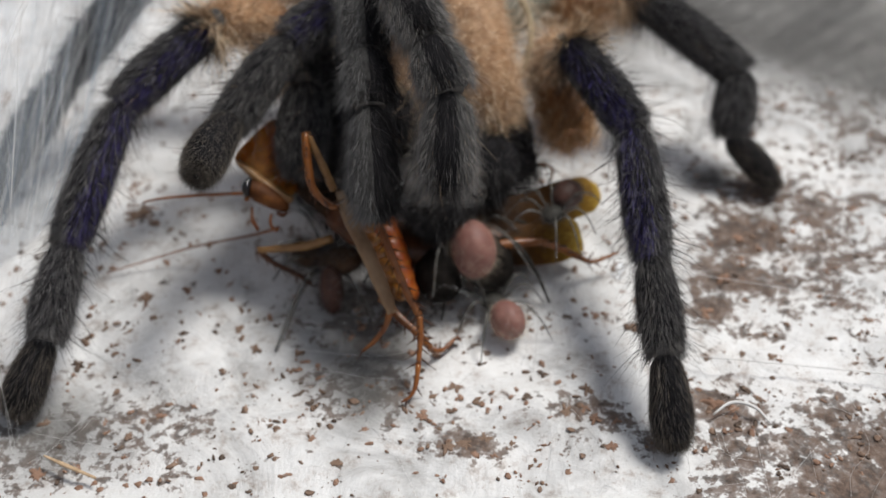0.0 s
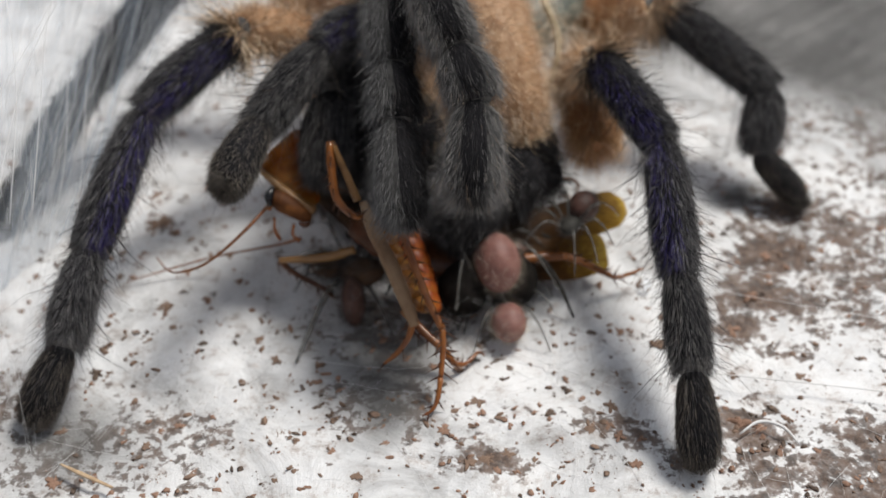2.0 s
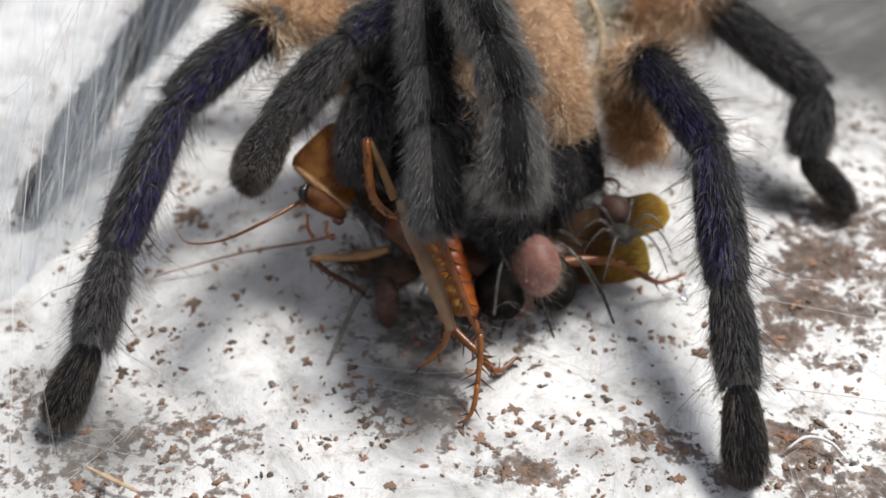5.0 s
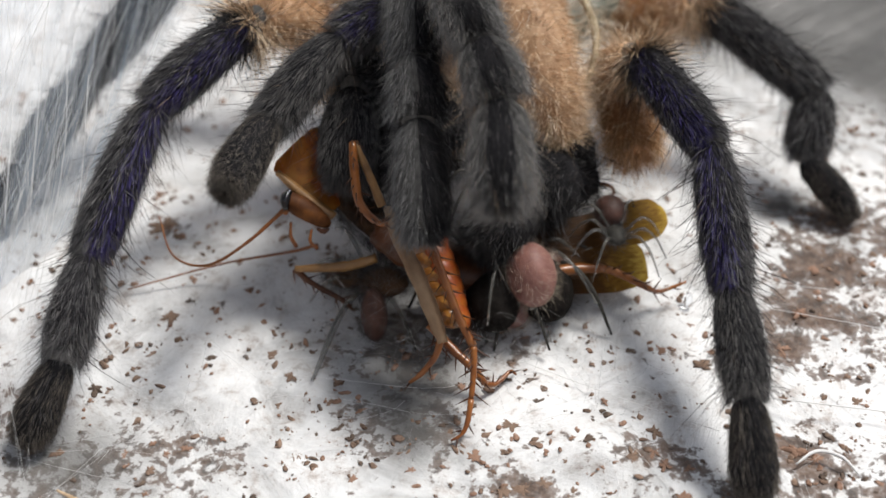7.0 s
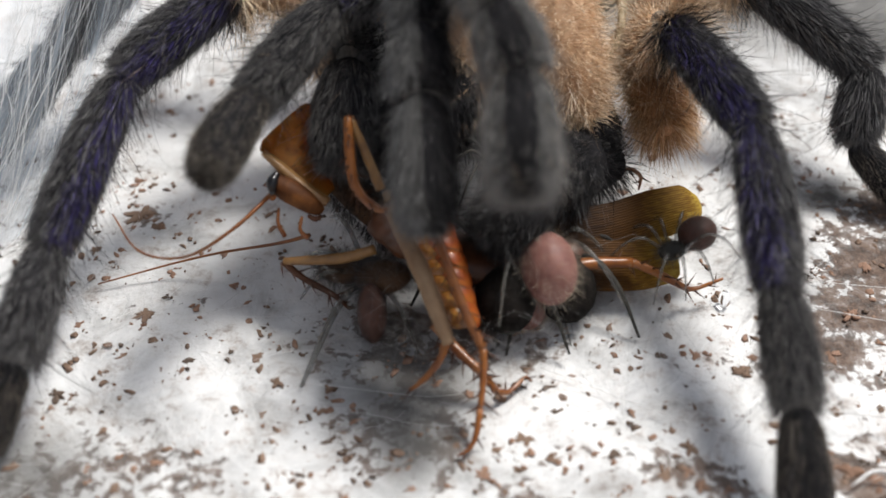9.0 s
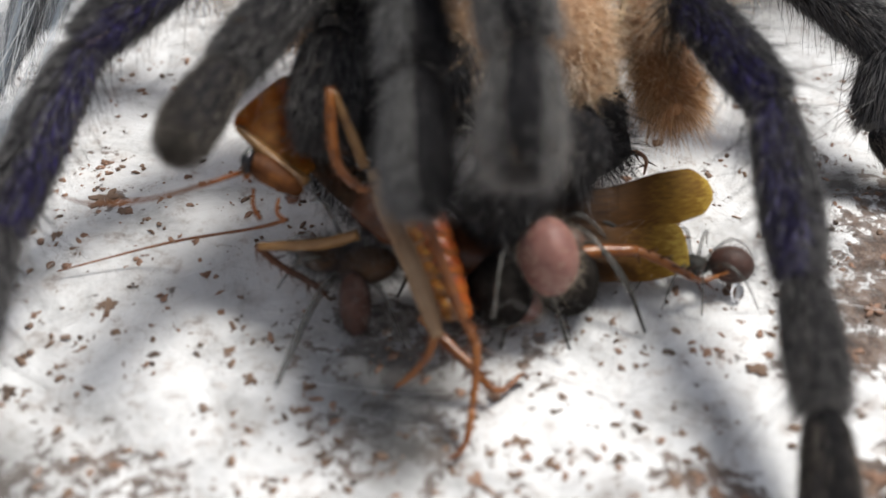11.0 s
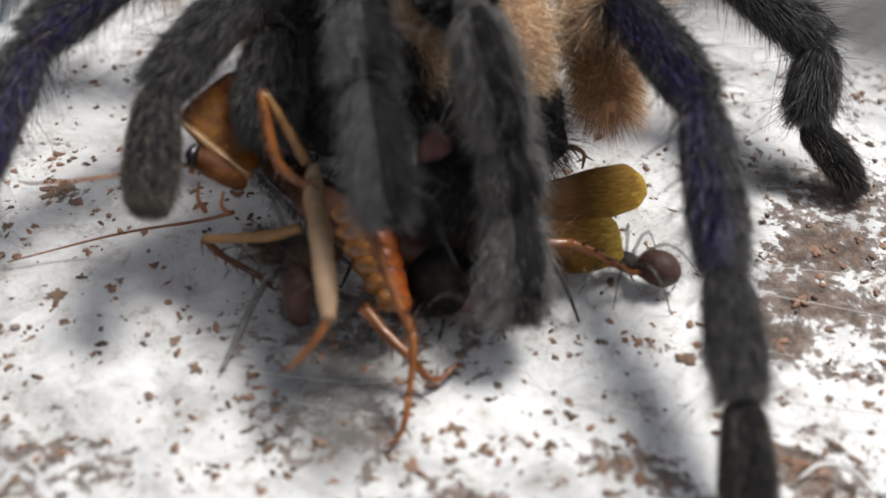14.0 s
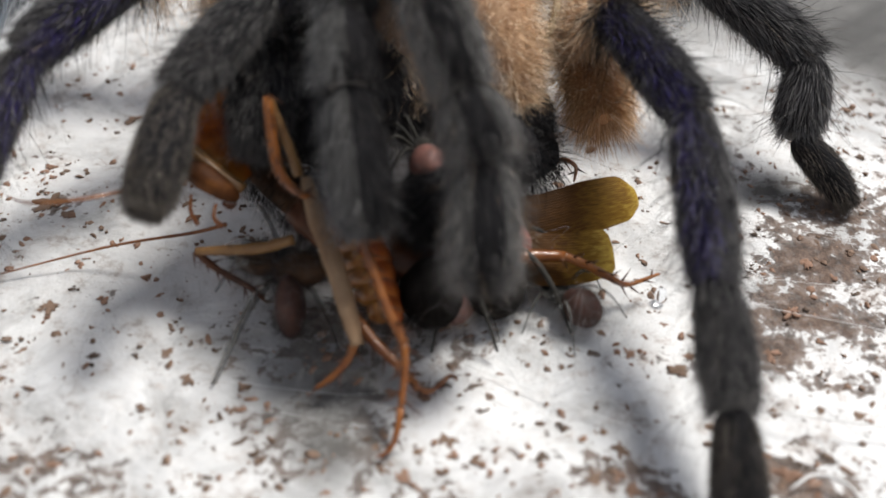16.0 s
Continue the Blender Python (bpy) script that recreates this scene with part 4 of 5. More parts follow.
def stand(x, y, z, ahead, tilt=0):
    return Matrix.Translation(Vector((x, y, z)) * CM) @ pose(0, 0, 0, tilt, 0, ahead)


ling_near = build_spiderling(PINK, "young spider with a pink abdomen beside the prey", 61, (0.07, 0.25, 0.22), 20, 0.95, -22, tall=1.35)
build_spiderling(DARK_BELLY, "dark young spider crouched beside the prey", 67, (0.16, 0.5, 0.03), 15, 1.1, 0, GLASSY_DARK)
build_spiderling(BROWN_BELLY, "dark young spider with a brown abdomen under the prey", 62, (-1.1, 0.26, 0.08), 8, 0.85, 20, tall=1.3, wide=0.62)
ling_walk = build_spiderling(PINK, "young spider with a pink abdomen walking on silk", 63, (0.41, -0.39, 0.02), 40, 0.72)
build_spiderling(DARK_BELLY, "dark young spider crouched under the prey", 66, (-0.2, 0.3, 0.03), 10, 1.05, -6, GLASSY_DARK, 1.1)
ling_far = build_spiderling(BROWN_BELLY, "young spider with a dull red abdomen near the wings", 65, (1.0, 1.35, 0.02), 150, 0.62)
build_spiderling(PINK, "young spider with a pink abdomen behind the foreleg", 64, (-0.24, 0.64, 0.86), 10, 0.6, 0, GLASSY_DARK)


# ---- soil crumbs on the silk ----
def build_crumb(seed, material, name="soil_crumb"):
    """A ragged flat flake of soil with lobes and notches."""
    th, ph = np.linspace(0, np.pi, 11), np.linspace(0, 2 * np.pi, 40, endpoint=False)
    off = Vector((seed * 1.7, seed * 0.9, seed * 2.3))
    rim = np.array([1 + 1.0 * noise.noise(Vector((math.cos(a), math.sin(a), 0)) * 1.3 + off) + 0.8 * noise.noise(Vector((math.cos(a), math.sin(a), 2)) * 3.2 + off) + 0.55 * noise.noise(Vector((math.cos(a), math.sin(a), 5)) * 7 + off) for a in ph])
    rim = np.clip(rim, 0.25, 2.0)
    x = np.stack([np.sin(th)[:, None] * np.cos(ph) * rim, np.sin(th)[:, None] * np.sin(ph) * rim, np.cos(th)[:, None] * np.ones(40)], -1).reshape(-1, 3)
    q = np.array([1 + 0.7 * noise.noise(Vector(p) * 3 + off) + 0.5 * noise.noise(Vector(p) * 7 + off) for p in x.tolist()])
    x[:, 2] *= np.clip(q, 0.1, 2)
    f = [(i * 40 + j, (i + 1) * 40 + j, (i + 1) * 40 + (j + 1) % 40, i * 40 + (j + 1) % 40) for i in range(10) for j in range(40)]
    return Shape().add(x * 0.29 + (0, 0, 0.05), f, material).mesh(name)


def crumbs(rows, material, label, seed):
    rng = np.random.default_rng(seed)
    meshes = [build_crumb(seed * 10 + k, material) for k in range(7)]
    for n, (x, y, size) in enumerate(rows):
        ob = tagged(new("soil_crumb", meshes[n % 7]), label, "soil crumb", "soil crumbs on the silk")
        ob.matrix_world = Matrix.Translation(Vector((x, y, float(relief(np.array(x), np.array(y))))) * CM) @ pose(0, 0, 0, 0, 0, rng.uniform(0, 360)) @ Matrix.Diagonal((size * 1.1, size * rng.uniform(0.6, 1.1), size * rng.uniform(0.2, 0.4), 1))


crumbs([(-3.07, -0.78, 0.21), (-2.29, -0.39, 0.1), (-2.1, -0.19, 0.05), (-2.01, -0.29, 0.06), (-1.8, -1.58, 0.05), (-3.7, -1.23, 0.1)], DIRT_DARK, "dark brown soil crumb on white silk", 101)
crumbs([(-0.47, -0.96, 0.1), (-0.77, -1.54, 0.05), (-0.72, -1.57, 0.05), (-0.64, -1.55, 0.03)], DIRT_DARK, "dark brown soil crumb on white silk", 106)
crumbs([(0.58, -1.01, 0.13), (0.91, -0.13, 0.11), (0.87, -0.29, 0.07), (1.07, -0.42, 0.05), (1.37, -1.17, 0.07)], DIRT_DARK, "dark brown soil crumb on white silk", 111)
crumbs([(-3.1, -0.16, 0.12), (-2.03, -1.19, 0.06), (-2.27, -1.29, 0.12), (-2.4, -1.35, 0.1), (-2.52, -1.25, 0.09), (-2.69, -1.35, 0.11), (-2.66, -1.46, 0.07), (-2.46, -1.7, 0.09), (-2.06, -1.72, 0.08), (-3.1, -1.84, 0.17)], DIRT_RUST, "rust-brown soil crumb on white silk", 136)
crumbs([(-0.66, -1.38, 0.1), (-1.06, -1.49, 0.09), (-0.36, -0.58, 0.1), (-0.23, -1.24, 0.16), (-0.21, -0.9, 0.07), (0.27, -1.14, 0.1), (0.33, -1.58, 0.09)], DIRT_RUST, "rust-brown soil crumb on white silk", 141)
crumbs([(0.7, -0.65, 0.1), (1.15, -0.1, 0.14), (1.03, -1.12, 0.15), (1.1, -1.23, 0.13), (1.26, -1.25, 0.11), (1.21, -1.49, 0.14), (1.53, -0.12, 0.1), (2.03, -1.02, 0.26), (2.17, -1.09, 0.17), (2.07, -0.02, 0.19), (2.27, 0.37, 0.19), (2.44, 0.13, 0.09), (2.45, 0.89, 0.18)], DIRT_RUST, "rust-brown soil crumb on white silk", 146)
crumbs([(-2.69, -0, 0.2), (-2.87, 0.13, 0.09), (-2.45, -0.49, 0.07), (-2.81, -0.55, 0.07), (-1.9, -0.64, 0.07), (-2.48, -1.5, 0.09), (-1.99, -1.46, 0.05), (-2.67, -1.65, 0.05), (-3.93, -0.07, 0.11), (-3.19, -1.36, 0.13), (-3.23, 0.66, 0.14)], DIRT_BROWN, "brown soil crumb on white silk", 171)
crumbs([(-1.64, -0.56, 0.16), (-1.82, -0.33, 0.11), (-1.75, -0.26, 0.06), (-1.32, -0.77, 0.09), (-1.51, -0.7, 0.06), (-1.47, -1.29, 0.1), (-1.14, -0.93, 0.07), (0.02, -0.93, 0.18), (-0.1, -1.1, 0.06), (-0.03, -1.17, 0.04), (0.2, -1.07, 0.11), (-0.03, -1.51, 0.17), (0.11, -1.48, 0.17), (0.25, -1.41, 0.15), (0.33, -1.3, 0.06), (-0.83, -1.72, 0.11), (-1.44, -1.76, 0.08), (-1.11, -1.72, 0.06), (0.18, -0.55, 0.08), (0.42, -0.51, 0.06), (0.41, -1.21, 0.06), (-1.43, -0.86, 0.05)], DIRT_BROWN, "brown soil crumb on white silk", 176)
crumbs([(0.81, -0.11, 0.07), (0.98, 0.07, 0.09), (0.88, -1.16, 0.15), (1.45, -0.25, 0.17), (1.05, -0.93, 0.13), (0.47, -1.45, 0.07), (0.67, -1.52, 0.06), (2.03, -0.53, 0.11), (2.33, -0.48, 0.09), (2.4, -0.97, 0.09), (2.56, -0.52, 0.14), (-3.02, 1.13, 0.24), (-2.85, 0.98, 0.14)], DIRT_BROWN, "brown soil crumb on white silk", 181)



def scatter_specks():
    """Fine dirt on the silk, too small to count."""
    rng = np.random.default_rng(77)
    for material, count, label in ((DIRT_DARK, 420, "dark"), (DIRT_RUST, 800, "rust-brown"), (DIRT_BROWN, 1000, "brown")):
        s = Shape()
        n = 0
        while n < count:
            x, y = rng.uniform(-5, 4.5), rng.uniform(-2.6, 3.2)
            cl = 0.6 * noise.noise(Vector((x * 1.1, y * 1.1, 7 * len(label)))) + 0.6 * noise.noise(Vector((x * 3.4, y * 3.4, 3 * len(label))))
            if cl < rng.uniform(-0.15, 0.5):
                continue
            for k in range(int(rng.integers(1, 6))):
                r = 0.004 + 0.03 * rng.random() ** 3.5
                px, py = x + rng.normal() * 0.035, y + rng.normal() * 0.03
                z = float(relief(np.array(px), np.array(py)))
                a = rng.uniform(0, math.pi)
                u, v = np.array([math.cos(a), math.sin(a), 0]), np.array([-math.sin(a), math.cos(a), 0])
                ax = [u * r * rng.uniform(0.8, 1.5), v * r * rng.uniform(0.5, 1.0), (0, 0, r * rng.uniform(0.2, 0.5))]
                ball(s, (px, py, z + r * 0.05), ax, material, 5, 7, 0.3, rng)
            n += 1
        tagged(new("dirt_specks", s.mesh("dirt_specks")), label + " dirt specks strewn over silk", "dirt", kind="stuff")


scatter_specks()


# ---- silk threads ----
def threads(name, label, rows, material):
    s = Shape()
    for pts, w in rows:
        line, r = curve(pts, [w] * len(pts), 14)
        tube(s, line, r, material, 4)
    return tagged(new(name, s.mesh(name)), label, "silk", kind="stuff")


def build_silk():
    rng = np.random.default_rng(91)
    rows = []
    for k in range(120):
        x, y = rng.uniform(-4.5, 3.8), rng.uniform(-2.4, 3.5)
        a, long = rng.uniform(0, math.pi), rng.uniform(0.5, 2.2)
        pts = []
        for t in np.linspace(-0.5, 0.5, 5):
            px, py = x + long * t * math.cos(a) + rng.normal() * 0.05, y + long * t * math.sin(a) + rng.normal() * 0.05
            pts.append((px, py, float(relief(np.array(px), np.array(py))) + 0.008 + rng.random() * 0.012))
        rows.append((pts, rng.uniform(0.0006, 0.0014)))
    threads("floor_silk", "fine white silk threads laid over the floor", rows, SILK)
    rows = []
    for k in range(80):
        x, y = rng.normal(-0.3, 0.65), rng.normal(-0.1, 0.38)
        pts = [(x + rng.normal() * 0.22, y + rng.normal() * 0.2, abs(rng.normal()) * 0.24 + 0.05) for _ in range(5)]
        rows.append((pts, rng.uniform(0.0004, 0.0009)))
    threads("tangled_silk", "loose tangled silk under the prey", rows, SILK_FINE)
    # long taut lines on the open side
    rows = [([(1.75, -0.62, 0.1), (2.6, -0.72, 0.12), (3.8, -0.85, 0.12)], 0.005), ([(0.1, -0.35, 0.06), (0.9, -0.7, 0.06), (1.5, -0.95, 0.08)], 0.0025), ([(1.5, 0.35, 0.15), (2.5, 0.15, 0.15), (3.8, -0.1, 0.12)], 0.0025), ([(1.3, 0.5, 0.2), (2.4, 0.45, 0.2), (3.9, 0.3, 0.2)], 0.002)]
    threads("silk_line", "taut white silk lines over the floor", rows, SILK)


build_silk()


def build_veil():
    """A hanging silk sheet beside the far foreleg, with its stronger threads."""
    rng = np.random.default_rng(97)
    # rows from its top edge to its foot
    top = [(-4.9, 3.4, 3.2), (-3.6, 3.0, 3.1), (-2.2, 3.0, 2.9)]
    foot = [(-4.9, -1.7, 0.0), (-4.2, 0.1, 0.0), (-3.55, 1.2, 0.1)]
    a, _ = curve(top, [1, 1, 1], 24)
    b, _ = curve(foot, [1, 1, 1], 24)
    t = np.linspace(0, 1, 40)[:, None, None]
    g = a[None] * (1 - t) + b[None] * t
    g[..., 2] -= 0.35 * np.sin(np.pi * t[..., 0]) * (0.6 + 0.4 * np.cos(np.linspace(0, 9, 24)))[None]
    g += 0.03 * np.sin(np.linspace(0, 25, 24))[None, :, None]
    n = np.arange(40 * 24).reshape(40, 24)
    q = np.stack([n[:-1, :-1], n[:-1, 1:], n[1:, 1:], n[1:, :-1]], -1).reshape(-1, 4)
    s = Shape().add(g.reshape(-1, 3), q, VEIL)
    me = s.mesh("silk_veil")
    uv = me.uv_layers.new(name="UVMap")
    loops = np.empty(len(me.loops), int)
    me.loops.foreach_get("vertex_index", loops)
    uv.data.foreach_set("uv", np.stack([loops % 24 / 23, loops // 24 / 39], -1).ravel())
    tagged(new("silk_veil", me), "sheer white silk curtain hanging before a leg", "silk", kind="stuff")
    rows = []
    for k in range(280):
        c0 = rng.uniform(0, 23)
        c1 = np.clip(c0 + rng.normal() * 2.2, 0, 23)
        r0, r1 = sorted(rng.uniform(0, 39, 2))
        if r1 - r0 < 8:
            r1 = min(39, r0 + 15)
        pts = [g[int(r0 + (r1 - r0) * u), int(c0 + (c1 - c0) * u)] + rng.normal(size=3) * 0.02 for u in (0, 0.25, 0.5, 0.75, 1)]
        rows.append((pts, rng.choice([0.0006, 0.001, 0.0022], p=[0.62, 0.3, 0.08])))
    # a loose fan of single strands on the open side of the sheet
    for k in range(46):
        u, v = rng.random(), rng.random()
        top_pt = np.array([-4.6 + 1.5 * u, 1.6 + 0.6 * rng.normal(), 2.1 + 0.3 * rng.normal()])
        foot_pt = np.array([-4.5 + 1.25 * v, -1.7 + 0.9 * rng.random(), 0.05])
        q0 = rng.uniform(0, 0.4)
        pts = [top_pt + (foot_pt - top_pt) * (q0 + (1 - q0) * w) + rng.normal(size=3) * 0.03 for w in (0, 0.3, 0.6, 0.85, 1)]
        rows.append((pts, rng.choice([0.0006, 0.0011, 0.0022], p=[0.6, 0.3, 0.1])))
    # a few stout lines across the sheet
    for pts in ([(-4.07, 0.71, 2.58), (-3.74, 0.89, 2.60), (-3.39, 1.13, 2.67)],
                [(-3.27, 1.30, 2.55), (-3.50, 0.53, 2.15), (-3.56, -0.22, 1.75), (-3.49, -0.96, 1.36)],
                [(-3.29, 1.15, 2.68), (-3.34, 0.63, 2.40), (-3.30, -0.01, 1.97), (-3.26, -0.62, 1.56)],
                [(-3.74, 0.99, 2.71), (-3.48, 0.14, 2.16), (-3.38, -0.76, 1.57)],
                [(-3.90, -0.06, 1.99), (-3.62, 0.21, 2.11), (-3.26, 1.21, 2.60)],
                [(-3.62, -0.66, 1.57), (-3.44, -1.36, 1.20), (-3.30, -2.21, 0.66)]):
        rows.append((pts, 0.0028))
    threads("veil_thread", "white silk strands in the hanging curtain", rows, SILK)


build_veil()


# ---- small litter ----
def build_litter():
    s = Shape()
    line, r = curve([(2.0, -1.2, 0.06), (2.15, -1.1, 0.09), (2.32, -1.14, 0.09), (2.43, -1.28, 0.06)], [0.007, 0.014, 0.013, 0.005], 14)
    tube(s, line, r, SILK, 8)
    tagged(new("shed_fibre", s.mesh("shed_fibre")), "small curved white fibre on the soil", "fibre")
    s = Shape()
    line, r = curve([(-3.05, -1.75, 0.08), (-2.85, -1.85, 0.1), (-2.6, -1.95, 0.09)], [0.01, 0.022, 0.012], 12)
    tube(s, line, r, STRAW, 8, 0.6)
    tagged(new("straw_chip", s.mesh("straw_chip")), "tan straw chip on silk", "straw")
    s = Shape()
    line, r = curve([(-1.47, -0.61, 0.03), (-1.4, -0.33, 0.1), (-1.32, -0.04, 0.17), (-1.23, 0.14, 0.2)], [0.012, 0.024, 0.026, 0.02], 14)
    tube(s, line, r, GLASSY, 8)
    fur(s, line, r, np.random.default_rng(5), 60, 0.06, 0.7, 0.0007, HAIR_PALE)
    tagged(new("spider_leg", s.mesh("spider_leg")), "thin pale translucent leg stretched out on silk", "leg")
    for (x, y, z, k) in ((1.39, 0.4, 0.06, 0.055),):
        s = Shape()
        ball(s, (x, y, z), np.diag([k * 0.8, k, k * 1.2]), CRYSTAL, 12, 16)
        tagged(new("water_bead", s.mesh("water_bead")), "clear glistening bead on silk", "bead")


build_litter()


def build_wall():
    s = Shape()
    th = np.linspace(0, 2 * np.pi, 64, endpoint=False)
    R = 30 + 1.0 * np.sin(5 * th)
    v = [[(r * math.cos(a), r * math.sin(a) + 2, z) for a, r in zip(th, R)] for z in (-1, 6, 9)]
    v += [[((r + 1.5) * math.cos(a), (r + 1.5) * math.sin(a) + 2, z) for a, r in zip(th, R)] for z in (9, -1)]
    v = np.array(v).reshape(-1, 3)
    f = [(i * 64 + j, i * 64 + (j + 1) % 64, (i + 1) * 64 + (j + 1) % 64, (i + 1) * 64 + j) for i in range(4) for j in range(64)]
    s.add(v, f, DIRT_BROWN)
    tagged(new("wall_round", s.mesh("wall_round")), "brown earth wall round the silk floor", "wall", kind="structure")


build_wall()


# ---- what moves ----
def motions():
    def turns(place, rows):
        """Poses of a part that turns about its own joint."""
        return [(t, Matrix.Translation(Vector(place) * CM) @ pose(0, 0, 0, rx, ry, rz)) for t, rx, ry, rz in rows]

    walk(leg_b, turns((-0.43, 1.76, 1.51), [(0, -0.1, 0.4, 1.6), (1.5, -0.4, 1.4, 1.5), (3.5, -0.1, 0.4, -0.2), (4.5, -0.6, -0.4, 0.3), (7, -0.2, -1.7, -1.3), (8, 0.2, -2.2, -0.8), (10.5, 1.8, 1, -0.5), (11.5, 1.3, 1.1, 0.1), (12, 1.2, -0.3, 0.6), (12.5, 2.6, 1.2, 2.4), (12.75, 15.6, 7, 5.7), (13, 28.9, 11.6, 12.5), (13.5, 43.2, 9.7, 20), (14, 40.4, 15.3, 19.8), (14.5, 23.1, 7, 8), (15, 26.5, 12.7, 11.3), (15.5, 23.9, 6, 8.2), (16, 22.5, 5.8, 7.8)]))
    walk(b_pieces[-1], turns((0.34, -1.66, 0.59), [(0, 27.4, 4.9, -3), (1.5, 19.1, 4.1, -3.1), (3.5, 4.7, 1.1, -1.3), (4.5, 6.5, 0.8, -0.5), (7, 13.2, 1.3, -0.2), (8, 3.7, -0.1, 1), (10.5, 6.2, 1.5, -1.8), (11.5, 6.4, 1.6, -1.9), (12, 16.6, 2.3, -1.1), (12.5, 13.3, 2.2, -1.5), (12.75, -5.5, 0.7, -2.9), (13, -9.6, 1.1, -5.6), (13.5, -8.4, -0, -1.8), (14, -29.1, -1.3, -7.6), (14.5, -2.8, 0.4, -2), (15, -18.1, 0.1, -6.2), (15.5, 5.2, 1, -1.8), (16, 5.1, 1, -1.8)]))
    walk(leg_a, turns((-0.67, 1.83, 1.62), [(0, -4.3, 3.6, 0.2), (1.5, -3.3, 2.1, 0.5), (4.5, -0, -0, -0.6), (7, -2.6, 1.7, -1.8), (11, -0.2, 1.3, -0.6), (12.5, -2.5, 2.5, 1.4), (13, -2.3, 2, 0.1), (13.5, 2.4, 1.6, 2.7), (14, 1.9, 1.2, 2.2), (14.5, 1, -0.6, -0.7), (15, 1.6, 1.3, -0.3), (15.5, 1.3, 1.5, -0.8), (16, 1.2, 1.7, -0.3)]))
    walk(a_pieces[-1], turns((0, -1.58, 0.12), [(0, 34.7, 3.1, 2.6), (1.5, 18.1, 2, 1.1), (4.5, 2.8, 0, 0.9), (7, 22.7, 1.5, 2.9), (11, 11.1, 1.4, 0.2), (12.5, 16.5, 2.3, -0.1), (13, 16.2, 2, 0.5), (13.5, 19.1, 1.2, 2.7), (14, 20.2, 0.7, 3.9), (14.5, 17.5, -1.1, 6.7), (15, 33.2, -0.8, 8.5), (15.5, 30.4, 0.1, 6.8), (16, 31.2, 0.2, 6.7)]))
    walk(leg_pl, turns((-0.83, 1.89, 1.41), [(0, -0.6, -0.8, 3.2), (1.5, 1, 5.3, 5), (4.5, 0.4, 0.3, 0), (7, 1.2, 3, 1.8), (11, 1.8, 3.2, 2.9), (12.5, 1, 1.8, 4.4), (13, 3.2, 1.7, 3.3), (13.5, 5.6, -3.9, 4.6), (14, 12.2, 3.5, -2.3), (14.5, 13.1, 11.5, -0.9), (15, 11, 13.7, 4), (15.5, 11.2, 13.9, 3.3), (16, 11.5, 14.8, 7.1)]))
    walk(pl_pieces[-1], turns((-1.06, -1.38, 0.15), [(0, -2.5, -0.1, -4.4), (1.5, 5.6, 0.2, -8.2), (4.5, 0.7, -0, -0.2), (7, 3.8, 0.1, -6.8), (11, 4.6, 0.1, -6.4), (12.5, 1.6, -0, -9), (13, 4.2, 0.1, -5.8), (13.5, 0.7, -0, -2.4), (14, 18.3, -2.3, 12.7), (14.5, 28.1, -3.1, 11.3), (15, 28, -2.4, 7.6), (15.5, 28.4, -2, 6.1), (16, 27.1, 0.2, -0.6)]))
    walk(roach_antenna, turns((-1.73, 0.34, 0.92), [(0, -56.5, -9.9, -43.8), (1.5, -47.9, 3.4, 7.6), (2.5, -15.04, -2.64, -13.12), (3, -18.8, -3.3, -16.4), (3.5, 12.9, -16.8, -8.6), (4.5, -43, 5.9, -9.4), (7, -5.9, 10.8, -6.9), (8, -12.1, 15.2, 2.8), (10.5, -36.4, 18, 0.3), (11.5, -62.2, 15.7, -6.8), (12, -43.3, 9.1, -9.3), (12.5, -58, 12, -14), (14, -58, 12, -14), (16, -54, 15, -9)]))
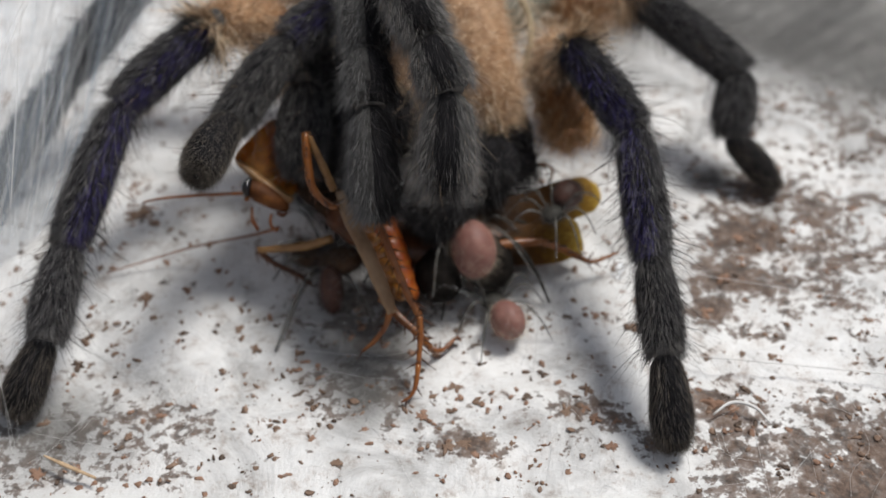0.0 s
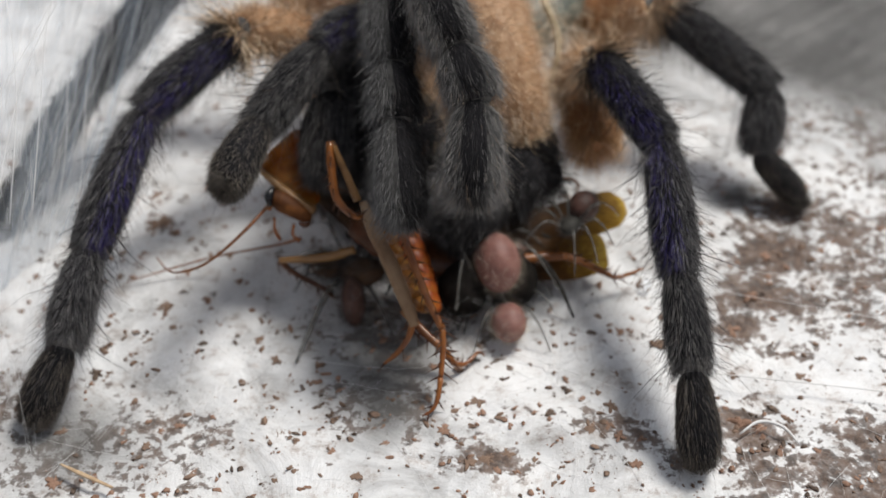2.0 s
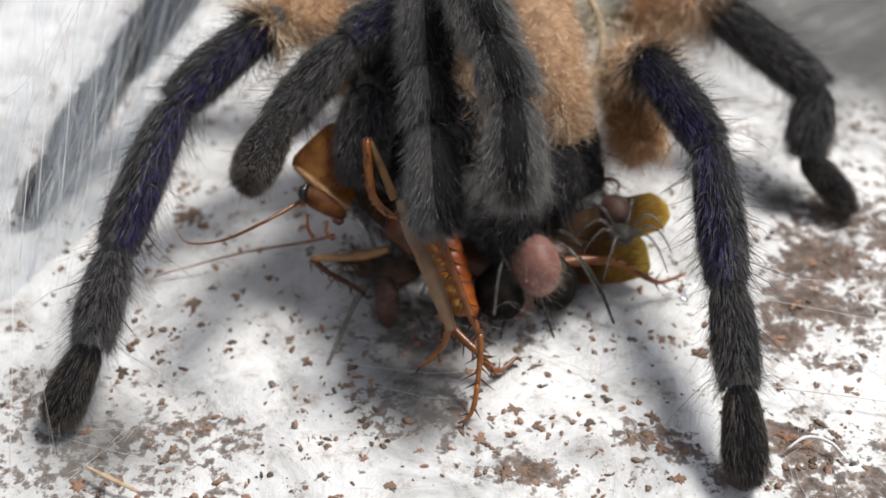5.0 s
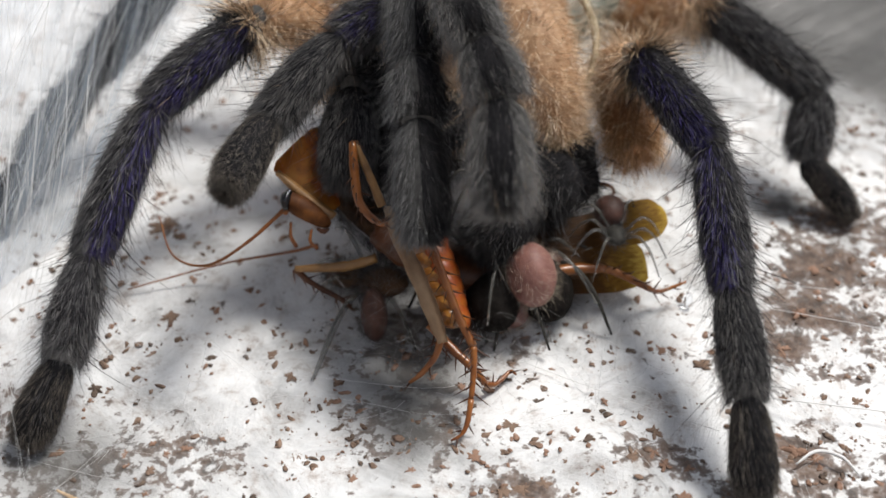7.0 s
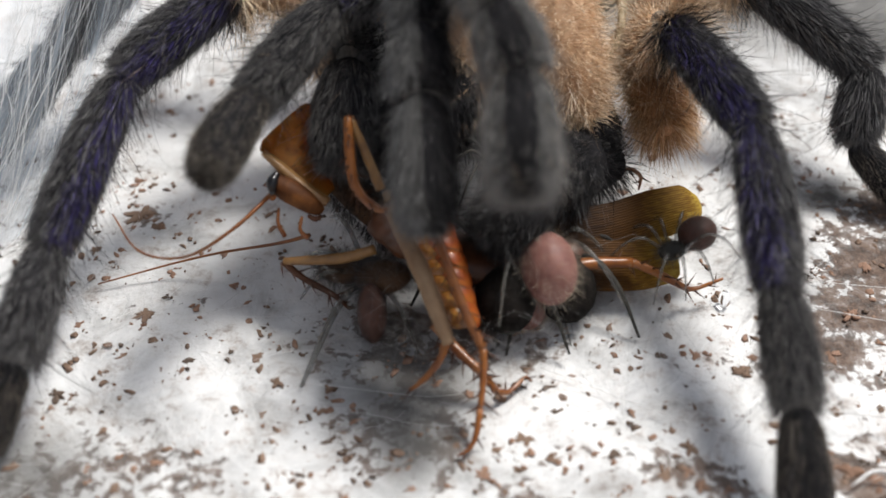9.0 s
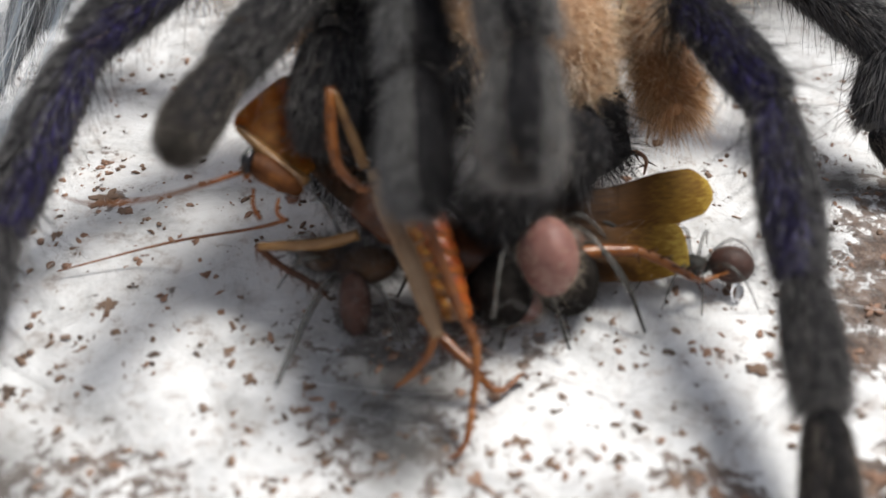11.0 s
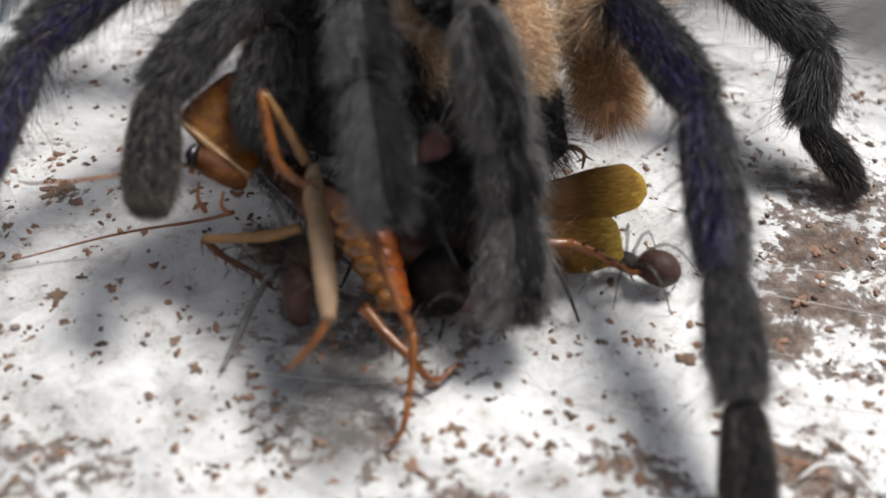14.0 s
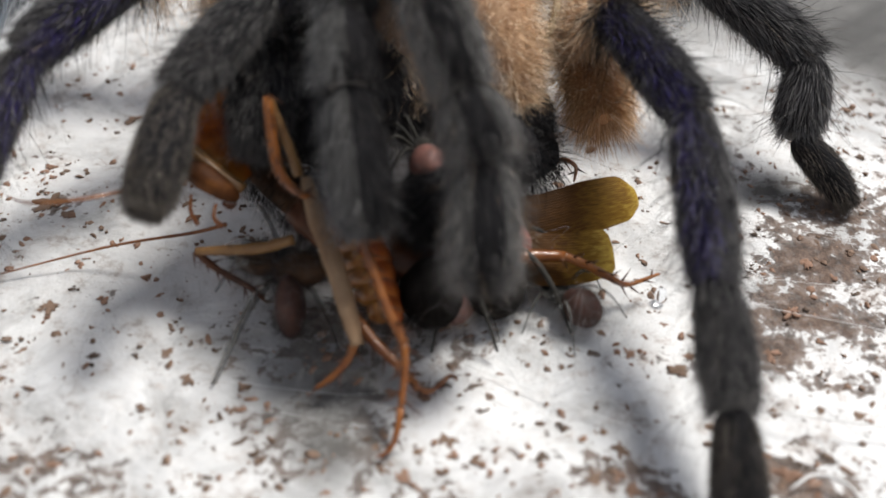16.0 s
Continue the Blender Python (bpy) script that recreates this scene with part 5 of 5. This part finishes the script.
    walk(roach_leg_tan, turns((-0.95, 0.22, 1.05), [(0, -0, 0, 0), (12, -0, 0, 0), (12.5, -7.7, 0.1, 1.5), (13, 9.3, 1.5, 2.4), (13.5, 11.3, -2.5, 0.6), (14, -10.1, -15.9, -20.9), (14.5, 24.2, 16.7, -10.9), (15, 13.5, 5, -5.8), (15.5, 5.3, 0.6, -4.6), (16, 5.7, 0.8, -4.8)]))
    walk(roach_leg_up, turns((-0.99, 0.2, 1.08), [(0, -0, 0, 0), (12, -0, 0, 0), (12.5, -0, 8.2, 13.3), (13, -6.4, 11.9, 12.6), (13.5, -8, 8.3, 10.1), (14, 1.8, -7.1, 2.9), (14.5, 18.7, 9.9, 5.9), (15, -3.7, 8.5, 8.8), (15.5, -2.5, 6.1, 7.8), (16, -2.2, 12.8, 18.3)]))
    walk(ling_near, [(0, stand(0.07, 0.25, 0.22, 20, -22)), (12.5, stand(0.07, 0.25, 0.22, 20, -22)), (13, stand(0.18, 0.5, 0.16, 25, -18)), (13.5, stand(0.2, 0.72, 0.05, 30, -8)), (16, stand(0.2, 0.75, 0.03, 30, 0))])
    walk(ling_walk, [(0, stand(0.33, -0.18, 0.02, 25)), (1.5, stand(0.22, -0.12, 0.02, 15)), (2.0, stand(0.2, -0.03, 0.02, 10)), (2.5, stand(0.17, 0.02, 0.02, 5)), (3.0, stand(0.07, 0.16, 0.02, 0)), (4.0, stand(0.0, 0.3, 0.02, 0)), (16, stand(0.0, 0.3, 0.02, 0))])
    walk(ling_far, [(0, stand(0.81, 0.37, 0.62, 150)), (1.5, stand(0.78, 0.38, 0.62, 150)), (2.5, stand(0.71, 0.49, 0.62, 165)), (3, stand(0.95, 0.60, 0.60, 195)), (4.5, stand(0.80, 0.38, 0.60, 195)), (7, stand(0.76, 0.46, 0.58, 190)), (8, stand(0.69, 0.53, 0.44, 160)), (9.3, stand(1.1, 0.5, 0.25, 120)), (10.5, stand(1.15, 0.52, 0.02, 85)), (12, stand(1.18, 0.58, 0.02, 85)), (13, stand(1.15, 0.52, 0.02, 75)), (14.5, stand(1.11, 0.43, 0.02, 60)), (15.5, stand(0.79, 0.20, 0.02, 45)), (16, stand(0.70, 0.24, 0.02, 45))])



motions()
